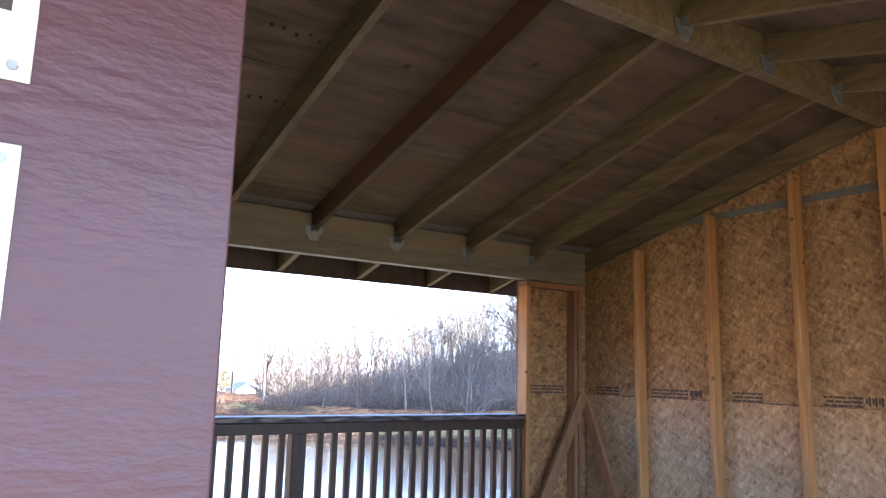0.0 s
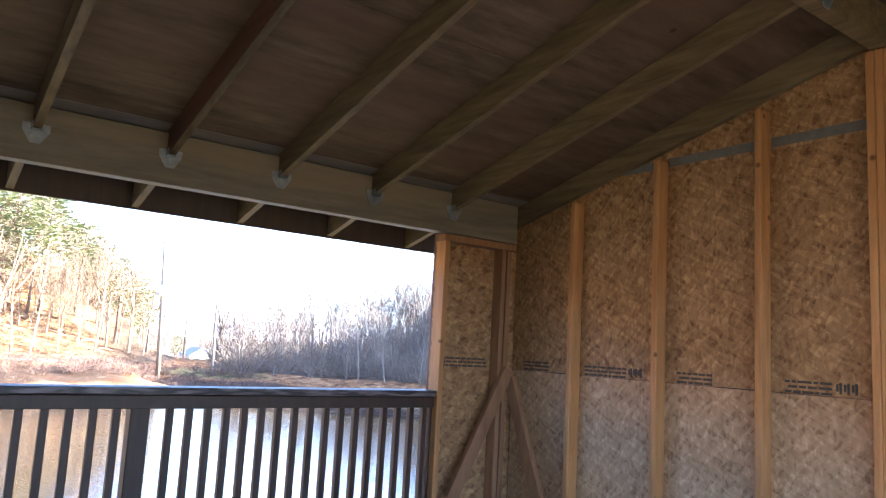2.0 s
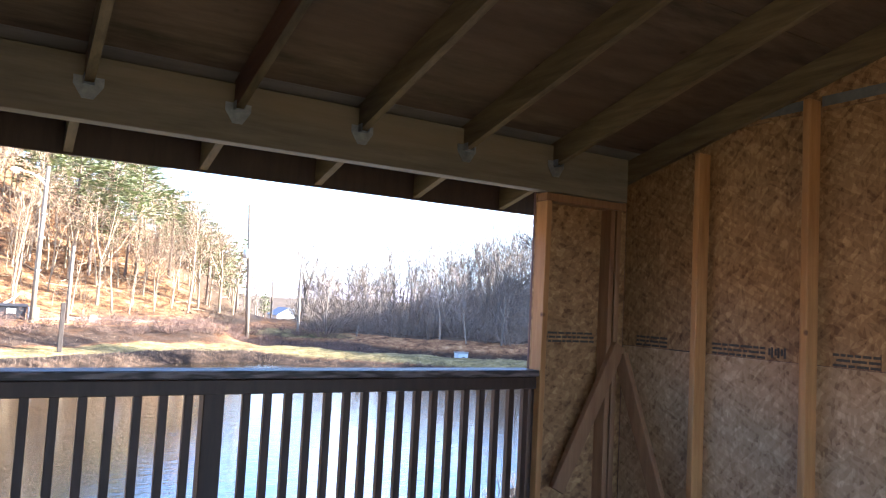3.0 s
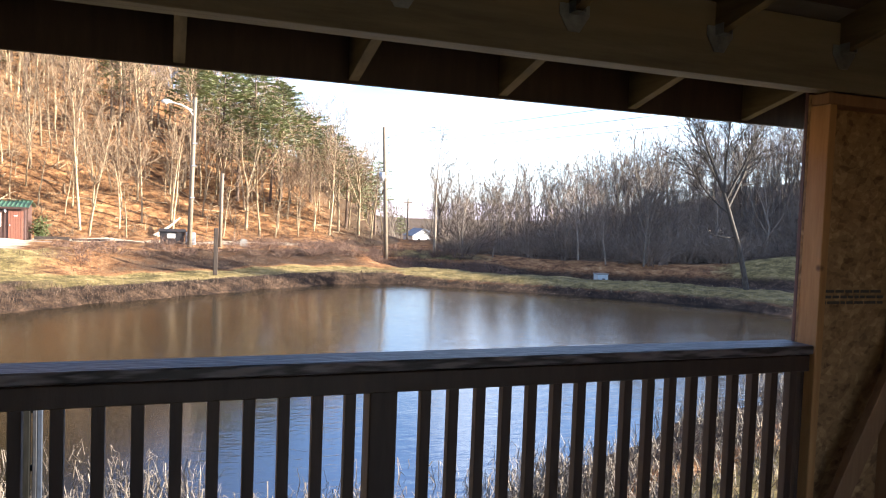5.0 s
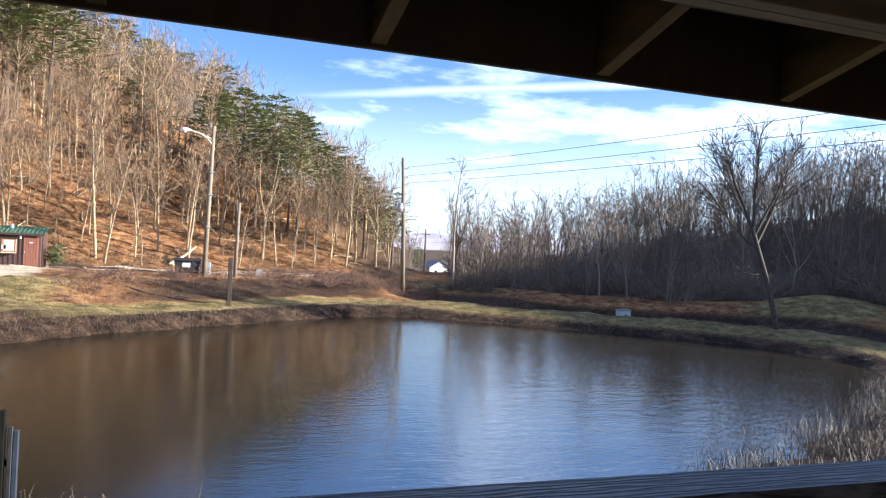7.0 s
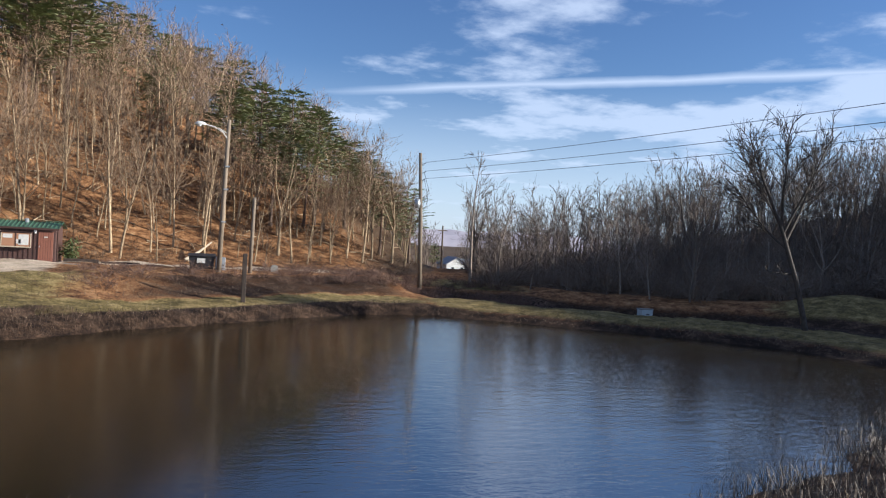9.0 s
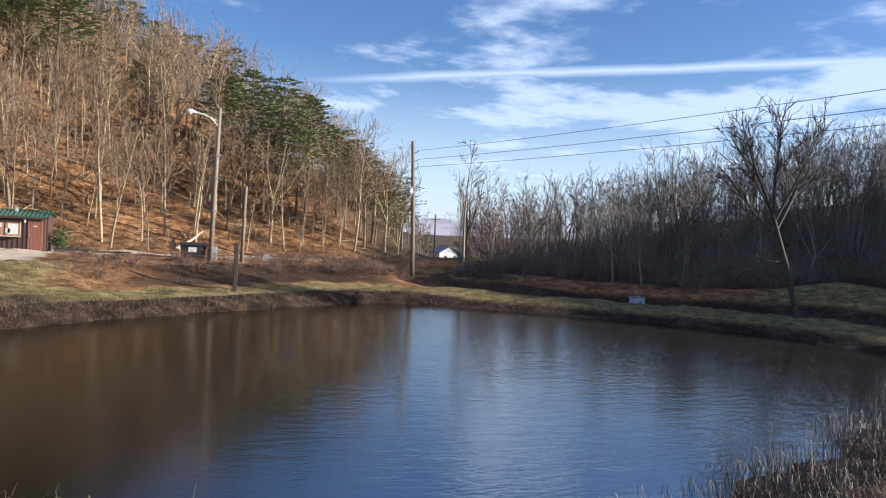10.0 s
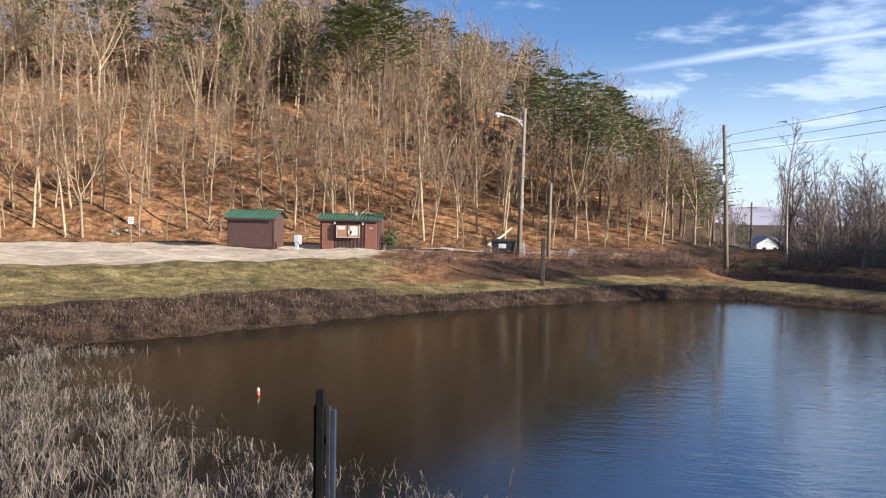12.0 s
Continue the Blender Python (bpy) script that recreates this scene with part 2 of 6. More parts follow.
def ground_material():
    mat, n, l, b = shader("earth")
    tc = n.new("ShaderNodeTexCoord")

    def noise_at(scale, detail=6):
        k = n.new("ShaderNodeTexNoise")
        k.inputs["Scale"].default_value, k.inputs["Detail"].default_value = scale, detail
        k.inputs["Roughness"].default_value = 0.7
        l.new(tc.outputs["Object"], k.inputs["Vector"])
        return k.outputs["Fac"]

    def ramp(fac, stops):
        r = n.new("ShaderNodeValToRGB")
        e = r.color_ramp.elements
        e[0].position, e[0].color = stops[0][0], (*stops[0][1], 1)
        e[1].position, e[1].color = stops[-1][0], (*stops[-1][1], 1)
        for p, c in stops[1:-1]:
            e.new(p).color = (*c, 1)
        l.new(fac, r.inputs[0])
        return r.outputs[0]

    fine, mid, wide = noise_at(9.0), noise_at(1.3), noise_at(0.22)
    sm = n.new("ShaderNodeMath")
    sm.operation = "MULTIPLY_ADD"
    l.new(mid, sm.inputs[0])
    sm.inputs[1].default_value = 0.6
    hf = n.new("ShaderNodeMath")
    hf.operation = "MULTIPLY"
    l.new(fine, hf.inputs[0])
    hf.inputs[1].default_value = 0.4
    l.new(hf.outputs[0], sm.inputs[2])
    both = sm.outputs[0]
    litter = ramp(both, ((0.38, (0.030, 0.014, 0.007)), (0.46, (0.15, 0.068, 0.027)), (0.54, (0.30, 0.152, 0.063)), (0.64, (0.52, 0.315, 0.15))))
    grass = ramp(both, ((0.38, (0.046, 0.037, 0.013)), (0.5, (0.165, 0.122, 0.043)), (0.62, (0.37, 0.27, 0.115))))
    mud = ramp(both, ((0.40, (0.010, 0.006, 0.004)), (0.5, (0.034, 0.020, 0.012)), (0.62, (0.115, 0.070, 0.041))))
    gravel = ramp(both, ((0.40, (0.40, 0.305, 0.20)), (0.58, (0.68, 0.535, 0.375))))
    woods = ramp(both, ((0.36, (0.040, 0.026, 0.016)), (0.64, (0.15, 0.10, 0.062))))
    col = litter
    for key, other in (("grass", grass), ("mud", mud), ("gravel", gravel), ("woods", woods)):
        at = n.new("ShaderNodeAttribute")
        at.attribute_name = key
        ad = n.new("ShaderNodeMath")
        ad.operation = "MULTIPLY_ADD"
        l.new(mid, ad.inputs[0])
        ad.inputs[1].default_value = 0.7
        l.new(at.outputs["Fac"], ad.inputs[2])
        mr = n.new("ShaderNodeMapRange")
        mr.inputs[1].default_value, mr.inputs[2].default_value = 0.72, 0.98
        l.new(ad.outputs[0], mr.inputs[0])
        mx = n.new("ShaderNodeMix")
        mx.data_type = "RGBA"
        l.new(mr.outputs[0], mx.inputs["Factor"])
        l.new(col, mx.inputs["A"])
        l.new(other, mx.inputs["B"])
        col = mx.outputs["Result"]
    tone = n.new("ShaderNodeHueSaturation")
    r4 = n.new("ShaderNodeMapRange")
    r4.inputs[1].default_value, r4.inputs[2].default_value = 0.3, 0.7
    r4.inputs[3].default_value, r4.inputs[4].default_value = 0.75, 1.2
    l.new(wide, r4.inputs[0])
    l.new(r4.outputs[0], tone.inputs["Value"])
    l.new(col, tone.inputs["Color"])
    l.new(tone.outputs[0], b.inputs["Base Color"])
    b.inputs["Roughness"].default_value = 0.95
    b.inputs["Specular IOR Level"].default_value = 0.15
    bp = n.new("ShaderNodeBump")
    bp.inputs["Strength"].default_value, bp.inputs["Distance"].default_value = 0.7, 0.12
    l.new(both, bp.inputs["Height"])
    l.new(bp.outputs[0], b.inputs["Normal"])
    return mat


# lower sheets are paler; the two tones also carry light fading up the wall
OSB = osb_material("osb", ((0.14, (0.13, 0.062, 0.025)), (0.40, (0.27, 0.152, 0.064)), (0.62, (0.34, 0.20, 0.088)), (0.88, (0.50, 0.32, 0.150))))
OSB_PALE = osb_material("pale_osb", ((0.14, (0.22, 0.125, 0.060)), (0.40, (0.39, 0.248, 0.128)), (0.62, (0.46, 0.302, 0.165)), (0.88, (0.62, 0.44, 0.262))))
MAROON = embossed_siding()
CAP = ribbed_cap_material()
WATER = water_material()
EARTH = ground_material()
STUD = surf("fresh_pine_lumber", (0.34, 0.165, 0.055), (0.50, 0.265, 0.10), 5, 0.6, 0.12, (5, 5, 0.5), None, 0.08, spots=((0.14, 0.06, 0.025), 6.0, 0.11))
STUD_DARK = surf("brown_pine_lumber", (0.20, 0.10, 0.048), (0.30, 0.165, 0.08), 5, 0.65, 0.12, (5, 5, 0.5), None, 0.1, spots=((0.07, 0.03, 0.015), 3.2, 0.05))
RAFTER = surf("treated_rafter", (0.076, 0.056, 0.029), (0.175, 0.13, 0.067), 5, 0.65, 0.12, (5, 0.5, 5), None, 0.12, spots=((0.05, 0.03, 0.015), 2.6, 0.06))
RAFTER_RED = surf("red_brown_rafter", (0.066, 0.028, 0.017), (0.12, 0.052, 0.030), 5, 0.65, 0.12, (5, 0.5, 5), None, 0.05, spots=((0.04, 0.02, 0.012), 2.6, 0.05))
BEAM = surf("treated_beam", (0.13, 0.113, 0.08), (0.225, 0.195, 0.143), 5, 0.65, 0.15, (0.5, 5, 5), (0.22, 0.17, 0.10), 0.06, spots=((0.07, 0.05, 0.03), 1.9, 0.07))
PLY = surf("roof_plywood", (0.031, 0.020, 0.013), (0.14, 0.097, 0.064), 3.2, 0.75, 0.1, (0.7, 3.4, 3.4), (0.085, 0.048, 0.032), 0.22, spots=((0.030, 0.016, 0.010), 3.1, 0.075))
STAIN = surf("dark_brown_stain", (0.030, 0.016, 0.011), (0.055, 0.030, 0.020), 6, 0.55, 0.15, (4, 4, 0.6), None, 0.12)
GALV = surf("galvanised_steel", (0.22, 0.25, 0.28), (0.36, 0.39, 0.42), 30, 0.45, 0.05, metal=0.8)
INK = surf("printed_ink", (0.045, 0.04, 0.04), (0.085, 0.07, 0.06), 60, 0.8, 0)
GREY_INK = surf("grey_edge_paint", (0.12, 0.125, 0.13), (0.17, 0.175, 0.18), 20, 0.75, 0.05)
PLATE = surf("cream_enamel_plate", (0.66, 0.63, 0.53), (0.74, 0.71, 0.62), 6, 0.35, 0)
DECK = surf("weathered_deck", (0.090, 0.070, 0.050), (0.165, 0.13, 0.095), 5, 0.75, 0.2, (5, 0.5, 5), None, 0.12)
ROOFING = surf("dark_shingle", (0.05, 0.05, 0.05), (0.09, 0.085, 0.08), 14, 0.9, 0.4)
SOFFIT = surf("soffit_board", (0.13, 0.115, 0.10), (0.20, 0.18, 0.16), 4, 0.75, 0.1, (0.6, 3, 1), None, 0.08)
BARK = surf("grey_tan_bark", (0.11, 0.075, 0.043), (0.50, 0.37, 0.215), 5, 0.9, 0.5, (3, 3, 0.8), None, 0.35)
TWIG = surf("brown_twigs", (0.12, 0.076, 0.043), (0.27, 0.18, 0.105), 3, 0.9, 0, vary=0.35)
BARK_DARK = surf("dark_bark", (0.10, 0.078, 0.058), (0.33, 0.262, 0.20), 5, 0.9, 0.5, (3, 3, 0.8), None, 0.3)
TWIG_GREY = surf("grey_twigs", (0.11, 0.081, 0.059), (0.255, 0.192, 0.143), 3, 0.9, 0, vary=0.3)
NEEDLE = surf("pine_needles", (0.095, 0.118, 0.050), (0.32, 0.335, 0.150), 1.1, 0.7, 0, vary=0.3, island=0.3)
PINE_BARK = surf("pine_bark", (0.085, 0.055, 0.038), (0.17, 0.115, 0.08), 6, 0.9, 0.5, (3, 3, 0.8), None, 0.2)
REED = surf("dead_reed", (0.026, 0.019, 0.014), (0.225, 0.178, 0.132), 2.2, 0.7, 0, island=0.45)
# the leaning tree's shade is put into this near-black colour
BARK_SHADE = surf("blackish_shade_bark", (0.030, 0.023, 0.018), (0.095, 0.075, 0.058), 5, 0.9, 0.5, (3, 3, 0.8))
BANK_BRUSH = surf("dead_bank_brush", (0.022, 0.013, 0.008), (0.135, 0.082, 0.048), 1.8, 0.85, 0, island=0.5)
STUB = surf("old_dark_post", (0.024, 0.016, 0.011), (0.060, 0.041, 0.029), 6, 0.85, 0.4, (4, 4, 0.5))
STRAW = surf("dry_grass_blades", (0.15, 0.11, 0.065), (0.36, 0.275, 0.175), 1.3, 0.8, 0, island=0.4)
BRUSH = surf("bramble_stems", (0.085, 0.047, 0.032), (0.20, 0.118, 0.080), 2, 0.85, 0, vary=0.3)
POLE = surf("weathered_pole", (0.13, 0.096, 0.064), (0.27, 0.21, 0.145), 6, 0.8, 0.3, (4, 4, 0.4), None, 0.1)
POST = surf("dark_wet_post", (0.004, 0.004, 0.003), (0.011, 0.010, 0.008), 7, 0.7, 0.3, (4, 4, 0.6))
POST.node_tree.nodes["Principled BSDF"].inputs["Specular IOR Level"].default_value = 0.12
STEEL = surf("dull_metal", (0.35, 0.36, 0.37), (0.50, 0.51, 0.52), 12, 0.45, 0.05, metal=0.6)
BROWN_WALL = surf("brown_painted_siding", (0.062, 0.031, 0.025), (0.092, 0.048, 0.038), 5, 0.6, 0.1, (3, 3, 0.6), None, 0.05)
BATTEN = surf("dark_brown_batten", (0.040, 0.018, 0.013), (0.065, 0.030, 0.022), 6, 0.6, 0.1)
DOOR = surf("red_brown_door", (0.20, 0.075, 0.045), (0.26, 0.105, 0.065), 5, 0.55, 0.1, (3, 3, 0.6))
GREEN = surf("green_metal_roof", (0.050, 0.105, 0.062), (0.080, 0.150, 0.095), 4, 0.4, 0.03, metal=0.1)
WHITE = surf("white_paint", (0.68, 0.67, 0.63), (0.80, 0.79, 0.76), 5, 0.55, 0.05, dirt=(0.6, 0.58, 0.52))
PAPER = surf("notice_paper", (0.50, 0.48, 0.44), (0.64, 0.62, 0.57), 9, 0.8, 0)
CORK = surf("notice_board", (0.30, 0.15, 0.08), (0.38, 0.20, 0.11), 12, 0.8, 0.1)
BLACK = surf("black_plastic", (0.012, 0.012, 0.014), (0.030, 0.030, 0.034), 9, 0.5, 0.05)
BLUE_GREY = surf("blue_grey_plastic", (0.018, 0.023, 0.034), (0.035, 0.043, 0.060), 9, 0.45, 0.05)
STONE = surf("grey_stone", (0.16, 0.15, 0.13), (0.30, 0.28, 0.25), 6, 0.9, 0.5)
LOG = surf("bleached_log", (0.40, 0.32, 0.22), (0.56, 0.47, 0.34), 5, 0.85, 0.3, (4, 4, 0.5))
ORANGE = surf("orange_float", (0.60, 0.10, 0.03), (0.70, 0.16, 0.05), 6, 0.45, 0)
# pale bluish base colour stands in for the haze over the far ridge
FAR_WOOD_HAZE = surf("distant_woods_painted_haze", (0.36, 0.33, 0.37), (0.47, 0.42, 0.44), 0.05, 0.95, 0, dirt=(0.36, 0.34, 0.40))
SLATE = surf("grey_house_roof", (0.22, 0.24, 0.27), (0.30, 0.32, 0.35), 3, 0.7, 0.1)
GLASS = surf("dark_window_glass", (0.02, 0.025, 0.03), (0.04, 0.045, 0.05), 2, 0.08, 0)
LENS = surf("frosted_lens", (0.70, 0.70, 0.66), (0.8, 0.8, 0.76), 6, 0.3, 0)
PALE_BOX = surf("weathered_pale_paint", (0.36, 0.38, 0.36), (0.46, 0.48, 0.46), 5, 0.6, 0.05)
EVERGREEN = surf("broad_evergreen", (0.055, 0.075, 0.022), (0.15, 0.18, 0.055), 1.5, 0.6, 0, vary=0.2)


# ---------------------------------------------------------------- mesh tools
class Build:
    """Collects vertices and faces of one mesh."""

    def __init__(self):
        self.v, self.f = [], []

    def face(self, *pts):
        k = len(self.v)
        self.v += [tuple(p) for p in pts]
        self.f.append(tuple(range(k, k + len(pts))))

    def box(self, x0, x1, y0, y1, z0, z1, b=0.0, m=None):
        """A box with edges chamfered by b, moved by m."""
        c = Vector(((x0 + x1) / 2, (y0 + y1) / 2, (z0 + z1) / 2))
        h = ((x1 - x0) / 2, (y1 - y0) / 2, (z1 - z0) / 2)
        sg = [(i, j, k) for i in (-1, 1) for j in (-1, 1) for k in (-1, 1)]
        at, k0 = {}, len(self.v)
        for s in sg:
            for a in range(3):
                if b <= 0 and a:
                    at[s, a] = at[s, 0]
                    continue
                p = Vector([s[i] * (h[i] - (0 if i == a else b)) for i in range(3)]) + c
                at[s, a] = len(self.v)
                self.v.append(tuple(m @ p if m else p))
        for a in range(3):
            u, w = [i for i in range(3) if i != a]
            for sa in (-1, 1):
                ring = []
                for su, sw in ((-1, -1), (1, -1), (1, 1), (-1, 1)):
                    s = [0, 0, 0]
                    s[a], s[u], s[w] = sa, su, sw
                    ring.append(at[tuple(s), a])
                self.f.append(tuple(ring))
        if b > 0:
            for a in range(3):
                for e in range(a + 1, 3):
                    c2 = 3 - a - e
                    for sa in (-1, 1):
                        for se in (-1, 1):
                            lo, hi = [0, 0, 0], [0, 0, 0]
                            lo[a] = hi[a] = sa
                            lo[e] = hi[e] = se
                            lo[c2], hi[c2] = -1, 1
                            lo, hi = tuple(lo), tuple(hi)
                            self.f.append((at[lo, a], at[hi, a], at[hi, e], at[lo, e]))
            for s in sg:
                self.f.append((at[s, 0], at[s, 1], at[s, 2]))
        return self

    def tube(self, pts, radii, sides=6, cap=True):
        pts = [Vector(p) for p in pts]
        rings = []
        for i, p in enumerate(pts):
            d = (pts[min(i + 1, len(pts) - 1)] - pts[max(i - 1, 0)]).normalized()
            side = d.cross(Vector((0.31, 0.93, 0.2) if abs(d.x) > 0.8 else (1, 0.05, 0))).normalized()
            up = d.cross(side)
            k = len(self.v)
            r = radii[i]
            for j in range(sides):
                a = 2 * math.pi * j / sides
                self.v.append(tuple(p + side * (math.cos(a) * r) + up * (math.sin(a) * r)))
            rings.append(k)
        for k0, k1 in zip(rings, rings[1:]):
            for j in range(sides):
                q = (j + 1) % sides
                self.f.append((k0 + j, k0 + q, k1 + q, k1 + j))
        if cap:
            self.f.append(tuple(rings[0] + j for j in reversed(range(sides))))
            self.f.append(tuple(rings[-1] + j for j in range(sides)))
        return self

    def mesh(self, name, mat, smooth=False, tidy=True):
        me = bpy.data.meshes.new(name)
        me.from_pydata(self.v, [], self.f)
        if tidy:
            bm = bmesh.new()
            bm.from_mesh(me)
            bmesh.ops.recalc_face_normals(bm, faces=bm.faces)
            bm.to_mesh(me)
            bm.free()
        me.materials.append(mat)
        if smooth:
            me.polygons.foreach_set("use_smooth", [True] * len(me.polygons))
        return me

    def out(self, name, mat, parent=None, label="", smooth=False, tidy=True):
        return put_in(name, self.mesh(name, mat, smooth, tidy), parent, label)


def put_in(name, me, parent=None, label="", m=None):
    ob = new(name, me)
    if parent:
        ob.parent = parent
    if m:
        ob.matrix_basis = m
    if label:
        ob["label"] = label
    return ob


def thing(name, label="", category="", group="", kind="", m=None):
    ob = new(name)
    ob.empty_display_size = 0.1
    if m:
        ob.matrix_basis = m
    return tagged(ob, label, category, group, kind)


def slab(x0, x1, y0, y1, z0, z1, b=0.003, m=None):
    return Build().box(x0, x1, y0, y1, z0, z1, b, m)


# ---------------------------------------------------------------- the lie of the land
WATER_Z = -2.8
SHORE = [(-18.6, 18.8), (-13.4, 14.3), (-9.2, 10.7), (-5.8, 8.9), (-2.7, 7.8), (0, 7.3), (3.0, 8.3), (6.4, 10.0), (10, 11.5),
         (13.5, 13.6), (17.6, 15.6), (22.3, 19.0), (24.9, 22.0), (25.7, 24.8), (25.2, 27.6), (23.4, 30.1), (21.4, 32.3), (17.5, 35.2),
         (12.4, 39.2), (8.6, 41.3), (5, 40.4), (-1, 35.8), (-7.5, 30.9), (-12.6, 25.0), (-16.2, 21.5)]


def rounded(poly, times=2):
    for _ in range(times):
        nxt = []
        for (ax, ay), (bx, by) in zip(poly, poly[1:] + poly[:1]):
            nxt += [(ax * 0.8 + bx * 0.2, ay * 0.8 + by * 0.2), (ax * 0.2 + bx * 0.8, ay * 0.2 + by * 0.8)]
        poly = nxt
    return poly


OUTLINE = np.array(rounded(SHORE))


def shore_distance(x, y):
    """Metres from the water's edge, negative over the pond."""
    x, y = np.atleast_1d(np.asarray(x, float)), np.atleast_1d(np.asarray(y, float))
    best, inside = np.full(x.shape, 1e9), np.zeros(x.shape, bool)
    a, b = OUTLINE, np.roll(OUTLINE, -1, 0)
    for (ax, ay), (bx, by) in zip(a, b):
        t = np.clip(((x - ax) * (bx - ax) + (y - ay) * (by - ay)) / ((bx - ax) ** 2 + (by - ay) ** 2 + 1e-9), 0, 1)
        best = np.minimum(best, np.hypot(x - ax - t * (bx - ax), y - ay - t * (by - ay)))
        cross = (ay > y) != (by > y)
        inside ^= cross & (x < (bx - ax) * (y - ay) / (by - ay + 1e-12) + ax)
    return np.where(inside, -best, best)


def smooth(a, b, v):
    t = np.clip((v - a) / (b - a), 0, 1)
    return t * t * (3 - 2 * t)


FOOT_X = [-300, -60, -30, -10, 0, 9, 15, 18, 23, 33, 63, 150]
FOOT_Y = [-20, 44, 52, 54.5, 55.5, 56.5, 58, 63, 78, 112, 215, 520]


def hill_distance(x, y):
    foot = np.interp(x, FOOT_X, FOOT_Y)
    lean = (np.interp(x + 0.5, FOOT_X, FOOT_Y) - np.interp(x - 0.5, FOOT_X, FOOT_Y))
    return (y - foot) / np.sqrt(1 + lean * lean)


def wave(x, y, s, seed):
    return np.sin(x * s + seed) * np.cos(y * s * 1.13 + seed * 1.7) + 0.5 * np.sin(x * s * 2.3 + y * s * 1.9 + seed * 0.6)


def sides(x, y):
    near = smooth(3, -3, y - (19.8 + (x + 18) * 0.065))
    left = smooth(13, 8, x) * (1 - near)
    return near, left, 1 - near - left


def land(x, y):
    """Height of the ground, and the shares of grass, mud and gravel on it."""
    x, y = np.atleast_1d(np.asarray(x, float)), np.atleast_1d(np.asarray(y, float))
    d = shore_distance(x, y) + 0.25 * wave(x, y, 0.9, 1.0) * smooth(60, 20, np.hypot(x, y - 25))
    near, left, dam = sides(x, y)
    z_near = np.interp(d, [-9, 0, 1, 4, 8, 12, 40], [-3.9, -2.8, -2.62, -2.2, -1.3, -1.05, -0.9])
    z_l0 = np.interp(d, [-5, 0, 0.5, 1.3, 3.6, 9.0, 14, 90], [-4, -2.8, -2.40, -2.22, -2.15, -1.15, -1.05, -1.0])
    z_l1 = np.interp(d, [-5, 0, 0.7, 2.4, 4.5, 9, 14, 90], [-4, -2.8, -2.35, -1.85, -1.75, -1.12, -1.02, -0.95])
    k = smooth(-4, -13, x)
    z_left = z_l0 * (1 - k) + z_l1 * k
    z_dam = np.interp(d, [-5, 0, 0.9, 2, 5, 6.6, 10.5, 12, 14, 22, 60], [-4, -2.8, -2.42, -2.2, -2.15, -2.45, -2.45, -2.0, -1.6, -1.5, -1.1])
    z = near * z_near + left * z_left + dam * z_dam
    # the little second pond behind the dam
    u, w = (x - 24.9) * 0.77 - (y - 40.9) * 0.64, (x - 24.9) * 0.64 + (y - 40.9) * 0.77
    z -= 0.6 * np.exp(-(u / 6.5) ** 4 - (w / 2.0) ** 2) * dam
    # ground rising to the right, with a green mound on it
    z += smooth(40, 90, x + 0.2 * (y - 35)) * 9.5 * smooth(-30, 15, y) * smooth(125, 70, y)
    z += 1.0 * np.exp(-((x - 38.5) / 4.5) ** 2 - ((y - 38.0) / 4.0) ** 2)
    # an unseen higher hill, added off to the east to shade the woods in the evening
    z += 26.5 * np.exp(-((x - 118) / 24) ** 2 - ((y - 2) / 50) ** 2)
    # the valley falls away behind
    z -= smooth(62, 190, y) * 6.0
    h = hill_distance(x, y)
    h2 = np.sqrt(np.maximum(h, 0) ** 2 + 4) - 2
    rise = 62 * (1 - np.exp(-h2 * 0.49 / 62)) * (1.22 - 0.66 * smooth(-30, 24, x)) * np.where(h > 0, 1, 0) * smooth(190, 110, x)
    z = z + rise + 0.5 * wave(x, y, 0.23, 2.0) * smooth(2, 14, h)
    z += 0.05 * wave(x, y, 1.7, 4.0) * smooth(0.2, 2, d) + 0.09 * wave(x, y, 0.6, 3.0) * smooth(1, 4, d)
    # far hills all round
    r = np.hypot(x, y)
    z += smooth(300, 1800, r) * 12
    gravel = left * smooth(10.2, 11.2, d) * smooth(-9, -13, x) * smooth(0.5, -1.0, h)
    gravel = np.maximum(gravel, left * smooth(-4.6, -3.6, h) * smooth(-0.6, -1.4, h) * smooth(9, 4, x) * 0.8)
    grass = np.maximum(left * smooth(1.0, 1.5, d) * smooth(4.6, 3.6, d), left * k * smooth(2.6, 3.4, d) * smooth(11, 10, d) * 0.85)
    grass = np.maximum(grass, dam * smooth(0.5, 1.4, d) * smooth(5.8, 5.0, d))
    grass = np.maximum(grass, 0.9 * np.exp(-((x - 36.5) / 6.0) ** 2 - ((y - 36.5) / 5.0) ** 2))
    grass = np.maximum(grass, dam * smooth(12, 13, d) * smooth(20, 15, d) * smooth(24, 16, x))
    grass = np.maximum(grass, near * smooth(1.2, 3, d))
    mud = np.maximum(np.maximum(smooth(2.0, 1.0, d) * (1 - 0.45 * dam * smooth(0.2, 0.7, d)), left * k * smooth(3.4, 2.6, d)), dam * smooth(4.6, 6.0, d) * smooth(13, 11, d) * 0.68)
    mud = np.maximum(mud, 0.62 * left * smooth(3.6, 4.6, d) * smooth(9.6, 8.6, d) * smooth(-12, -3, x))
    return z, grass, mud, gravel, np.maximum(np.maximum(smooth(110, 190, r), 0.62 * smooth(2, 14, x) * smooth(0.5, 2, h)), 0.85 * dam * smooth(13.5, 17, d) * smooth(0, -4, h) * (1 - grass))


def ground_at(x, y):
    return float(land(x, y)[0][0])


